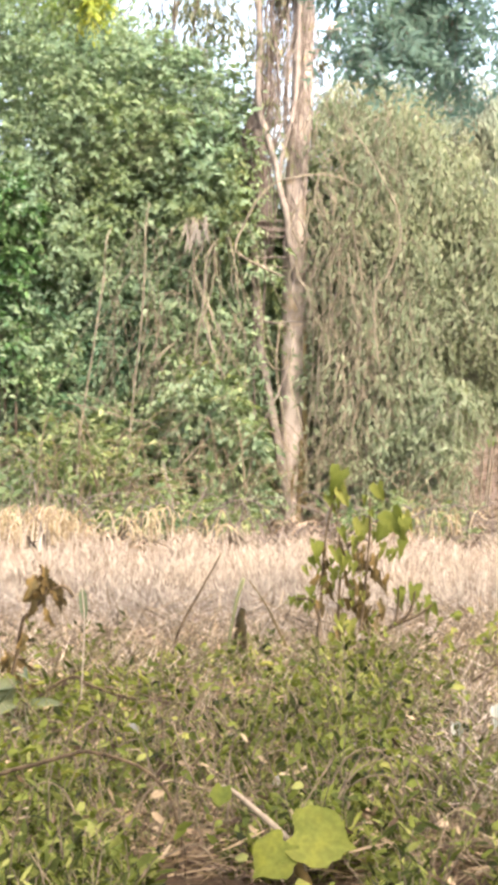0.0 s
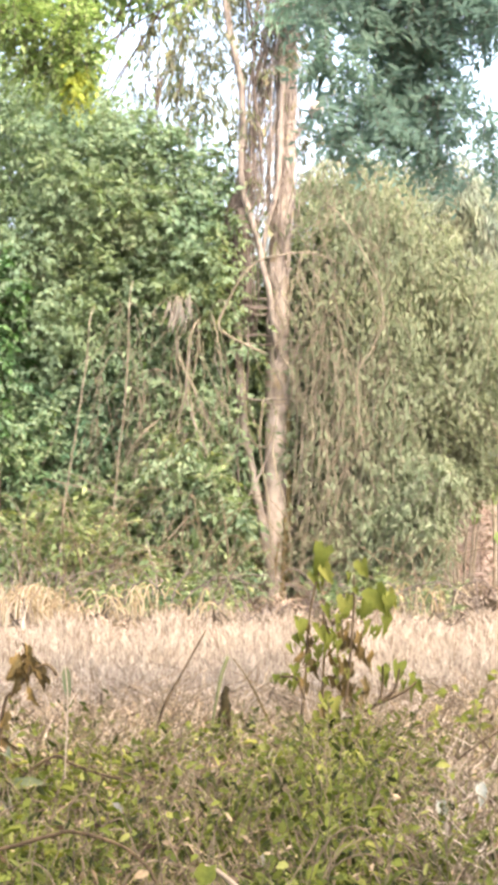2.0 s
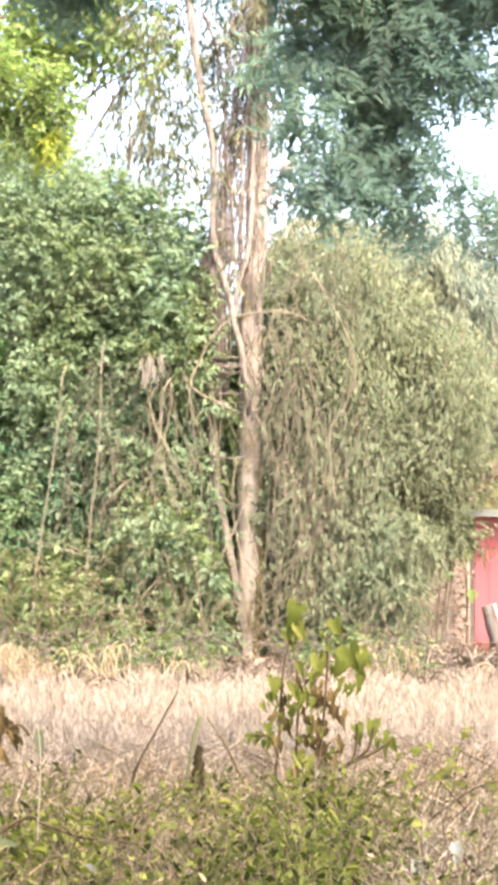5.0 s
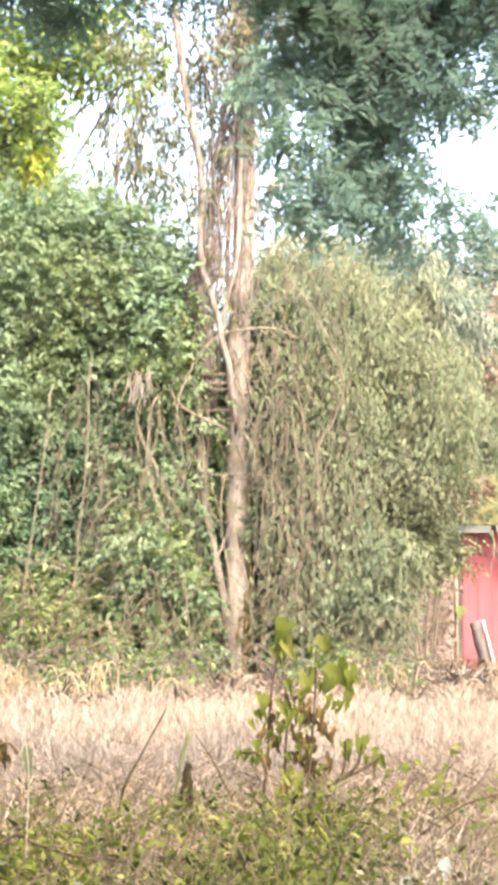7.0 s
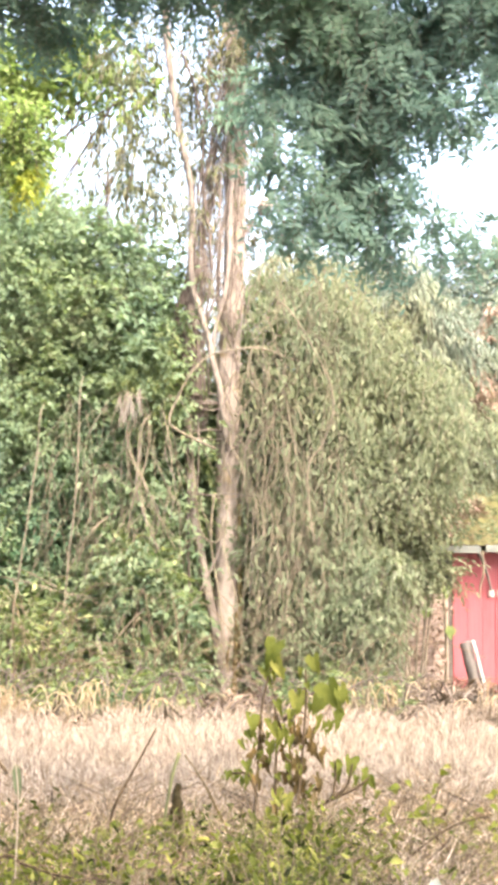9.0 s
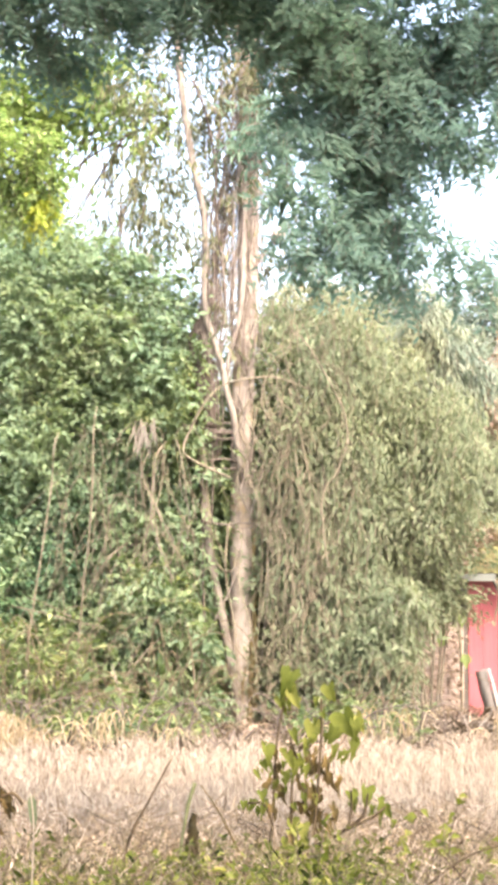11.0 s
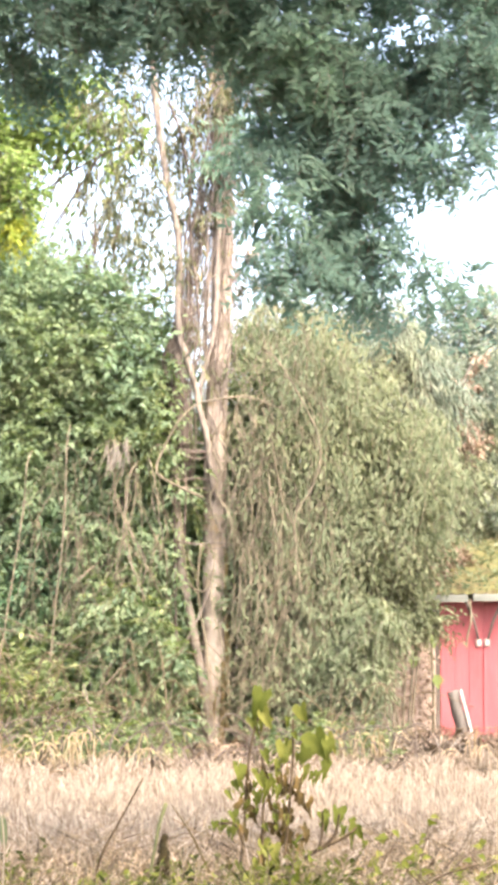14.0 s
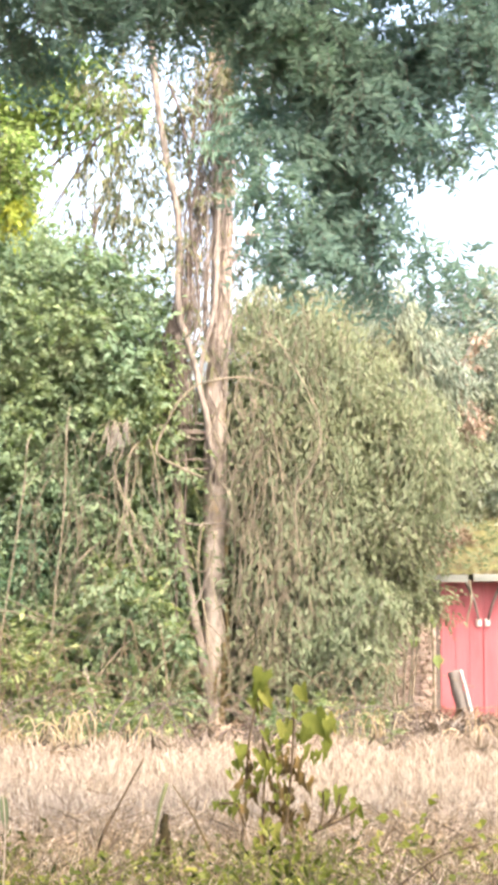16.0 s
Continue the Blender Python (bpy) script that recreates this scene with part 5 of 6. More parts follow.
# ---- the red shed ----
def shed():
    t = thing("shed", "small red-painted shed with a mossy roof, half hidden by vines", "shed", at=(5.3, 29, 0))
    x0, x1, y = 3.5, 7.3, 28.0
    w = 0.19
    front = part("front_wall", box(x0 + 0.01, x1 - 0.01, y + 0.034, y + 0.07, -0.02, 1.85), M_RED, t, "faded red plank wall")
    x = x0
    while x < x1:
        part("wall_board", box(x, min(x + w - 0.002, x1), y, y + 0.03, -0.02, 1.86, 0.004), M_RED, front)
        x += w
    part("side_wall", box(x0 - 0.05, x0 - 0.004, y + 0.02, y + 2.4, -0.02, 1.86), M_GREY, t)
    part("back_wall", box(x0, x1, y + 2.4, y + 2.45, -0.02, 2.98), M_GREY, t)
    part("far_side_wall", box(x1 + 0.004, x1 + 0.05, y + 0.02, y + 2.4, -0.02, 1.86), M_GREY, t)
    bm = bmesh.new()
    n = 60
    rows = []
    for q, (yy, z) in enumerate(((y - 0.3, 1.93), (y + 2.7, 3.15))):
        rows.append([bm.verts.new((x0 - 0.4 + (x1 - x0 + 0.65) * i / n, yy, z + 0.018 * (i % 2))) for i in range(n + 1)])
    for i in range(n):
        bm.faces.new((rows[0][i], rows[0][i + 1], rows[1][i + 1], rows[1][i]))
    bmesh.ops.solidify(bm, geom=bm.faces[:], thickness=0.012)
    me = bpy.data.meshes.new("roof_sheet")
    bm.to_mesh(me)
    bm.free()
    roof = part("roof_sheet", me, M_ROOF, t, "mossy corrugated roof sheet")
    part("fascia", box(x0 - 0.4, 3.82, y - 0.34, y - 0.31, 1.83, 1.925, 0.004), M_FASCIA, t, "pale weathered metal strip")
    part("fascia", box(3.89, x1 + 0.25, y - 0.34, y - 0.31, 1.84, 1.935, 0.004), M_FASCIA, t, "pale weathered metal strip")
    for xa, xb, xc, cap in ((3.81, 3.92, 4.0, 4.0), (4.28, 4.18, 4.12, 4.11)):
        brace = part("brace", mesh_from("brace", *tube([(xa, y - 0.24, 1.84), (xb, y - 0.15, 1.6), (xc, y - 0.03, 1.34)], 0.02, 0.016, 10, 6)), M_GREY, t)
        part("bracket_cap", box(cap - 0.035, cap + 0.035, y - 0.045, y - 0.003, 1.26, 1.36, 0.012), M_WHITE, brace, "chipped white bracket end")
    part("rail", box(4.06, 4.09, y - 0.02, y - 0.003, 0.0, 1.26, 0.004), M_RED, t)
    part("door_edge", box(4.33, 4.37, y - 0.03, y - 0.003, 0.0, 1.6, 0.004), M_GREY, t)
    rg = np.random.default_rng(81)
    C = np.stack([rg.uniform(3.2, 7, 1000), rg.uniform(27.75, 30.2, 1000), np.zeros(1000)], -1)
    C[:, 2] = 1.95 + (C[:, 1] - 27.7) * 0.405
    lv, tw = sprays(rg, C, rg.normal(0, 1, (1000, 3)) * (1, 1, 0.3) + (0, 0, 0.25), 8, 0.25, 0.06, 0.5)
    part("moss", mesh_from("moss", *lv), M_OLIVE, roof, "yellow-green moss and creepers", "stuff")
    # dry red-brown leaf heap on the roof
    h = thing("leaf_heap", "heap of dry reddish brown leaves lying on the roof", "leaf heap", at=(3.7, 28.7, 2.35))
    C, D = masses(rg, [(3.68, 28.65, 2.45, 0.17), (3.84, 28.65, 2.4, 0.13), (3.4, 28.0, 2.08, 0.1), (3.55, 28.3, 2.24, 0.1)], 150, 0.1)
    lv, tw = sprays(rg, C, D, 8, 0.16, 0.07, 0.5)
    part("leaves", mesh_from("leaves", *lv), M_RUST, h, kind="stuff")
    # leaning post, loose vine and board before the wall
    ps = thing("leaning_post", "grey split wooden post leaning before the shed", "post", at=(3.75, 27.4, 0))
    part("post", mesh_from("post", *tube([(3.755, 27.4, -0.05), (3.7, 27.4, 0.2), (3.64, 27.41, 0.45), (3.58, 27.42, 0.7)], 0.085, 0.075, 20, 10, 0.07, 4)), M_POST, ps)
    part("split_face", mesh_from("split_face", *tube([(3.85, 27.33, -0.02), (3.765, 27.33, 0.34), (3.67, 27.34, 0.72)], 0.026, 0.018, 10, 5, 0.08, 3)), M_WHITE, ps, "pale split lath")
    V, F = tube([(3.82, 27.5, 1.86), (3.84, 27.5, 1.6), (3.79, 27.5, 1.4), (3.78, 27.5, 1.25)], 0.014, 0.01, 16, 6)
    ob = new("hanging_vine", mesh_from("hanging_vine", V, F))
    ob.data.materials.append(M_LIANA_PALE)
    tagged(ob, "pale dry vine hanging from the shed's eave", "vine")


shed()


def brick_wall():
    """A crumbling low wall beside the shed."""
    rg = np.random.default_rng(91)
    t = thing("brick_wall", "crumbling low brick wall overgrown with dry vines", "wall", at=(3.1, 27.9, 0))
    part("core", box(2.5, 3.43, 27.93, 28.05, -0.02, 1.3), M_MORTAR, t)
    me = box(-0.105, 0.105, -0.05, 0.05, -0.033, 0.033, 0.006)
    me.materials.append(M_BRICK)
    for r in range(19):
        for c in range(5):
            x = 2.54 + c * 0.222 + (0.11 if r % 2 else 0)
            if x > 3.42 or (r > 15 and rg.uniform() < 0.5):
                continue
            ob = part("brick", me, M_BRICK, t)
            ob.location += Vector((x, 27.9 + rg.uniform(-0.006, 0.006), 0.035 + r * 0.075))
            ob.rotation_euler = (0, 0, rg.uniform(-0.03, 0.03))
    n = 100
    C = np.stack([rg.uniform(2.45, 3.5, n), rg.uniform(27.6, 27.8, n), rg.uniform(0.05, 1.4, n)], -1)
    lv, tw = sprays(rg, C, rg.normal(0, 1, (n, 3)) * (1, 0.2, 1), 8, 0.3, 0.075, 0.4, droop=0.8, twig=0.0025)
    v = thing("dry_vine", "withered brown vine hanging over the low wall", "vine", at=(3.1, 27.75, 0))
    part("leaves", mesh_from("leaves", *lv), M_RUST, v, kind="stuff")
    part("branchwork", mesh_from("branchwork", *tw), M_LIANA_PALE, v, kind="stuff")
    part("stem", mesh_from("stem", *tube([(3.36, 27.65, 0.1), (3.36, 27.6, 0.7), (3.34, 27.6, 1.2), (3.33, 27.62, 1.5)], 0.022, 0.014, 20, 6, 0.08, 6)), M_LIANA_PALE, v)
    me = lobed(0.17, 4, 0.2, 0.2, 92, 0.12, 0.1)
    me.materials.append(M_LIME)
    for at, way in (((3.4, 27.55, 0.9), (0.1, -0.2, -1)), ((3.12, 27.55, 1.14), (-0.2, -0.2, -1)), ((3.35, 27.55, 1.42), (0.1, -0.3, -1))):
        put_leaf(me, M_LIME, v, at, way, (0.1, -1, 0.3), "yellowing leaf").scale = (1, 0.8, 1)


brick_wall()


# ---- dry grass ----
def blades(rg, P, h, w, bend, dirs=None):
    """Bent grass blades at P."""
    n = len(P)
    a = rg.uniform(0, 6.28, n)
    B = np.stack([np.cos(a), np.sin(a), np.zeros(n)], -1) if dirs is None else dirs
    S = np.stack([np.sin(a * 1.7), np.cos(a * 1.7) * 0.4, np.zeros(n)], -1)
    S = unit(S) * (w / 2)[:, None]
    up = np.array([0, 0, 1.0])
    hb = (h * bend)[:, None]
    mid = P + up * (h * 0.55)[:, None] + B * hb * 0.3
    tip = P + up * (h * (1 - 0.35 * bend))[:, None] + B * hb
    V = np.stack([P - S, P + S, mid + S * 0.8, mid - S * 0.8, tip], 1)
    f = np.array([(0, 1, 2), (0, 2, 3), (3, 2, 4)])
    F = f[None] + (np.arange(n) * 5)[:, None, None]
    return V.reshape(-1, 3), F.reshape(-1, 3)


def fan(rg, n, y0, y1, power=1.0, margin=0.6):
    """Places on the ground, spread over the wedge of land ahead."""
    y = y0 + (y1 - y0) * rg.uniform(0, 1, n) ** power
    x = rg.uniform(-0.125, 0.165, n) * y * 1.05 + rg.uniform(-margin, margin, n)
    return np.stack([x, y, np.full(n, -0.02)], -1)


def dry_grass():
    rg = np.random.default_rng(101)
    P = fan(rg, 160000, 12.8, 21.7)
    clump = 0.5 + 0.5 * np.sin(P[:, 0] * 5.1 + np.sin(P[:, 1] * 2.3) * 2) * np.sin(P[:, 1] * 4.3 + P[:, 0])
    h = (0.08 + 0.24 * clump ** 1.5) * rg.uniform(0.5, 1.4, len(P))
    h *= np.interp(P[:, 1], [13.4, 15.5, 18.6, 20, 21.4], [0.75, 0.85, 0.9, 1.0, 0.95])
    V, F = blades(rg, P, h, rg.uniform(0.005, 0.012, len(P)), rg.uniform(0.05, 0.7, len(P)))
    ob = part("dry_grass", mesh_from("dry_grass", V, F), M_STRAW, None, "pale sunlit dry grass across the clearing", "stuff")
    tagged(ob, category="grass")
    # taller seeding stalks at the thicket's foot
    n = 1900
    P = np.stack([rg.uniform(-4, 5, n), rg.uniform(20.2, 22.6, n), np.full(n, -0.02)], -1)
    P = P[rg.uniform(0, 1, n) < np.interp(P[:, 0], [-4, -2.0, -1.7, -0.5, 0.6, 2, 5], [1, 1, 0.25, 0.15, 0.2, 0.3, 0.5])]
    n = len(P)
    V, F = blades(rg, P, rg.uniform(0.25, 0.6, n) * np.interp(P[:, 0], [-4, -1.75, -1.1, 0.2, 0.7, 5], [1.35, 1.2, 0.6, 0.45, 0.45, 0.65]), rg.uniform(0.01, 0.026, n), rg.uniform(0.05, 0.55, n))
    ob = part("tall_dry_grass", mesh_from("tall_dry_grass", V, F), M_STRAW, None, "tall bent straw stalks before the thicket", "stuff")
    tagged(ob, category="grass")
    # litter in the thicket's shade
    n = 15000
    P = np.stack([rg.uniform(-4.2, 5.2, n), rg.uniform(20.3, 27.8, n), rg.uniform(0.0, 0.16, n)], -1)
    a = rg.uniform(0, 6.28, n)
    D = np.stack([np.cos(a), np.sin(a), rg.normal(0.3, 0.5, n)], -1)
    lv = leaves(P, D, np.array([0, 0, 1.0]) + rg.normal(0, 0.6, (n, 3)), rg.uniform(0.08, 0.3, n), 0.12)
    ob = part("leaf_litter", mesh_from("leaf_litter", *lv), M_DEAD, None, "brown fallen leaves and twigs under the thicket", "stuff")
    tagged(ob, category="leaf litter")
    # low green growth at the thicket's foot
    n = 620
    C = np.stack([rg.uniform(-3.2, 2.4, n), rg.uniform(21.9, 24.6, n), rg.uniform(0.03, 0.4, n)], -1)
    C = C[(C[:, 0] < 0.1) | (C[:, 0] > 0.95)]
    lv, tw = sprays(rg, C, rg.normal(0, 0.7, C.shape) + (0, -0.2, 0.5), 7, 0.28, 0.1, 0.38, droop=0.5)
    ob = part("low_growth", mesh_from("low_growth", *joined([lv, tw])), M_SHRUB, None, "low green growth where straw meets the thicket", "stuff")
    tagged(ob, category="undergrowth")
    # trampled brown thatch and fallen stalks
    n = 90000
    P = fan(rg, n, 6.7, 16.4)
    keep = rg.uniform(0, 1, n) < np.interp(P[:, 1], [5, 9, 11, 12.6, 13.8, 15.0], [0.7, 0.5, 0.75, 0.55, 0.2, 0.02])
    P = P[keep]
    n = len(P)
    a = rg.uniform(0, 6.28, n)
    D = np.stack([np.cos(a), np.sin(a), rg.normal(0.08, 0.25, n)], -1)
    y_t = P[:, 1]
    P[:, 2] = rg.uniform(0.0, 0.1, n) + 0.12 * rg.uniform(0, 1, n) * np.clip(1 - np.abs(P[:, 1] - 13.6) / 2.4, 0, 1)
    lv = leaves(P, D, np.array([0, 0, 1.0]) + rg.normal(0, 0.4, (n, 3)), rg.uniform(0.12, 0.45, n) * np.interp(y_t, [7, 11], [0.5, 1.0]), np.interp(y_t, [7, 11], [0.05, 0.022]))
    m = 8000
    P = fan(rg, m, 10.8, 14.6)
    P[:, 2] = rg.uniform(0.0, 0.12, m)
    a = rg.uniform(0, 6.28, m)
    D = np.stack([np.cos(a), np.sin(a), rg.normal(0.15, 0.3, m)], -1)
    P[:1500, 1] = rg.uniform(7.4, 10.6, 1500)     # bleached litter beside the weeds
    P[:1500, 0] = P[:1500, 1] * rg.uniform(0.092, 0.13, 1500)
    l2 = leaves(P, D, np.array([0, -0.4, 1.0]) + rg.normal(0, 0.5, (m, 3)), rg.uniform(0.2, 0.5, m), 0.014)
    ob = part("straw_tangle", mesh_from("straw_tangle", *l2), M_STRAW, None, "tangled fallen straw along the weeds' edge", "stuff")
    tagged(ob, category="dead grass")
    ob = part("thatch", mesh_from("thatch", *lv), M_THATCH, None, "flattened brown dead grass and litter", "stuff")
    tagged(ob, category="dead grass")


dry_grass()


# ---- weeds in the foreground ----
def weeds():
    rg = np.random.default_rng(111)
    n = 10500
    P = fan(rg, n, 5.4, 12.2, 1.0, 0.25)
    u = P[:, 0] / P[:, 1]
    y = P[:, 1]
    want = 0.4 + 0.75 * np.sin(P[:, 0] * 6.3 + 1.0 + np.sin(y * 1.3)) * np.sin(y * 2.9 + P[:, 0])
    want += 1.0 * np.exp(-((u - 0.05) / 0.03) ** 2) * (y < 12)
    want += 0.7 * np.exp(-((u + 0.09) / 0.035) ** 2) * (y < 8.5)
    want -= 0.8 * np.exp(-((u + 0.025) / 0.02) ** 2) * (y < 8)
    want -= 0.8 * np.exp(-((u - 0.105) / 0.02) ** 2) * (y < 7.5)
    want *= np.interp(y, [5, 10.5, 12.2], [1, 0.9, 0.35])
    want -= 0.9 * np.exp(-((u + 0.03) / 0.022) ** 2 - ((y - 7.3) / 0.6) ** 2)
    want -= 0.75 * np.clip((u - 0.095) / 0.02, 0, 1) * (y > 8.4)
    want[(np.abs(P[:, 0] - 0.17) < 0.26) & (y < 6.75)] = 0
    P = P[rg.uniform(0, 1, n) < want]
    u, y = P[:, 0] / P[:, 1], P[:, 1]
    n = len(P)
    h = rg.uniform(0.08, 0.28, n) + 0.13 * np.exp(-((u - 0.052) / 0.022) ** 2) * np.interp(y, [7, 9, 10.8, 11.6], [0.3, 1, 1, 0.0])
    h *= np.clip(0.8 + 0.6 * np.sin(P[:, 0] * 15 + np.sin(P[:, 1] * 5)) * np.sin(P[:, 1] * 7 + 2), 0.35, 1.45)
    k = 15
    s = (np.arange(k) + 1.0) / k
    lean = rg.normal(0, 0.35, (n, 3)) * (1, 1, 0)
    Q = P[:, None] + np.array([0, 0, 1.0]) * (h[:, None] * s)[..., None] + lean[:, None] * (h[:, None] * s ** 1.5)[..., None]
    a = rg.uniform(0, 6.28, (n, k))
    D = np.stack([np.cos(a), np.sin(a), rg.normal(0.7, 0.6, (n, k))], -1)
    L = 0.062 * rg.uniform(0.4, 1.6, (n, k)) * (1.15 - 0.5 * s)
    ratio = np.repeat(rg.choice([0.13, 0.22, 0.36, 0.5], n), k)
    N = np.array([0, 0, 1.0]) + rg.normal(0, 0.8, (n, k, 3))
    lv = leaves(Q.reshape(-1, 3), D.reshape(-1, 3), N.reshape(-1, 3), L.ravel(), ratio, LEAF4)
    tw = rods(P, Q[:, -1], 0.0035, 0.002)
    ob = part("weeds", mesh_from("weeds", *lv), M_WEED, None, "knee-high green weeds with small leaves", "stuff")
    tagged(ob, category="weeds")
    ob = part("weed_stalk", mesh_from("weed_stalk", *tw), M_STEM, None, "thin stems of the green weeds", "stuff")
    tagged(ob, category="weeds")
    # broader leaves here and there
    n = 500
    Q = fan(rg, n, 6.5, 11.8, 1.0, 0.1)
    Q[:, 2] = rg.uniform(0.08, 0.3, n)
    a = rg.uniform(0, 6.28, n)
    lv = leaves(Q, np.stack([np.cos(a), np.sin(a) - 0.3, rg.normal(-0.1, 0.4, n)], -1), np.array([0, -0.5, 1.0]) + rg.normal(0, 0.4, (n, 3)), rg.uniform(0.03, 0.07, n), 0.6, LEAF4)
    ob = part("broad_weed_growth", mesh_from("broad_weed_growth", *lv), M_WEED, None, "broader green leaves among the weeds", "stuff")
    tagged(ob, category="weeds")
    # dry stalks standing among them
    P = fan(rg, 2200, 8.6, 13.2, 0.8, 0.25)
    V, F = blades(rg, P, rg.uniform(0.12, 0.4, len(P)), rg.uniform(0.003, 0.007, len(P)), rg.uniform(0.2, 1.3, len(P)))
    ob = part("dry_stalk_growth", mesh_from("dry_stalk_growth", V, F), M_STRAW, None, "thin dry stalks standing among the weeds", "stuff")
    tagged(ob, category="grass")
    # withered leaves and bare stems between them
    n = 2200
    Q = fan(rg, n, 6.6, 12.4, 1.0, 0.1)
    Q[:, 2] = rg.uniform(0.02, 0.22, n)
    a = rg.uniform(0, 6.28, n)
    lv = leaves(Q, np.stack([np.cos(a), np.sin(a), rg.normal(-0.3, 0.6, n)], -1), rg.normal(0, 0.6, (n, 3)) + (0, -0.3, 0.8), rg.uniform(0.025, 0.065, n), 0.4, LEAF4)
    ob = part("withered_weed_growth", mesh_from("withered_weed_growth", *lv), M_THATCH, None, "withered brown leaves caught among the weeds", "stuff")
    tagged(ob, category="weeds")
    n = 80
    Q = fan(rg, n, 7.6, 12.0, 1.0, 0.1)
    Q[:, 2] = rg.uniform(0.03, 0.26, n)
    lv = leaves(Q, rg.normal(0, 0.7, (n, 3)), rg.normal(0, 0.6, (n, 3)) + (0, -0.6, 0.6), rg.uniform(0.03, 0.08, n), 0.45, LEAF4)
    ob = part("bleached_leaf_litter", mesh_from("bleached_leaf_litter", *lv), M_PALE, None, "bleached pale dead leaves caught in the weeds", "stuff")
    tagged(ob, category="leaf litter")
    chunks = []
    for k in range(260):     # bent dry stalks lying through the weeds
        q = fan(rg, 1, 6.7, 13.5, 1.0, 0.1)[0]
        a, ln, h = rg.uniform(-0.6, 0.6) + math.pi * (k % 2), rg.uniform(0.12, 0.5), rg.uniform(0.05, 0.3)
        d = np.array([math.cos(a), 0.5 * math.sin(a), 0])
        chunks.append(tube([q, q + d * ln * 0.3 + (0, 0, h), q + d * ln * 0.7 + (0, 0, h * rg.uniform(0.6, 1.2)), q + d * ln + (0, 0, h * rg.uniform(0.0, 0.8))], rg.uniform(0.0025, 0.005), 0.002, 12, 4, 0.05, 900 + k))
    ob = part("bent_stalk_growth", mesh_from("bent_stalk_growth", *joined(chunks)), M_STEM, None, "bent pale dry stalks lying through the weeds", "stuff")
    tagged(ob, category="weeds")
    n = 900
    P = fan(rg, n, 6.8, 13.0, 1.0, 0.1)
    B = P + np.stack([rg.normal(0, 0.12, n), rg.normal(0, 0.12, n), rg.uniform(0.12, 0.42, n)], -1)
    ob = part("bare_stem_growth", mesh_from("bare_stem_growth", *rods(P, B, 0.004, 0.0025)), M_STEM, None, "bare brown stems standing among the weeds", "stuff")
    tagged(ob, category="weeds")
    # green grass blades
    n = 15000
    P = fan(rg, n, 6.9, 12.5, 1.0, 0.25)
    P = P[rg.uniform(0, 1, n) < 0.5 + 0.5 * np.sin(P[:, 0] * 3.3 + 2.0) * np.sin(P[:, 1] * 1.7)]
    n = len(P)
    V, F = blades(rg, P, rg.uniform(0.08, 0.34, n), rg.uniform(0.003, 0.008, n), rg.uniform(0.3, 1.6, n))
    ob = part("green_grass", mesh_from("green_grass", V, F), M_WEED, None, "green grass blades among the weeds", "stuff")
    tagged(ob, category="grass")


weeds()


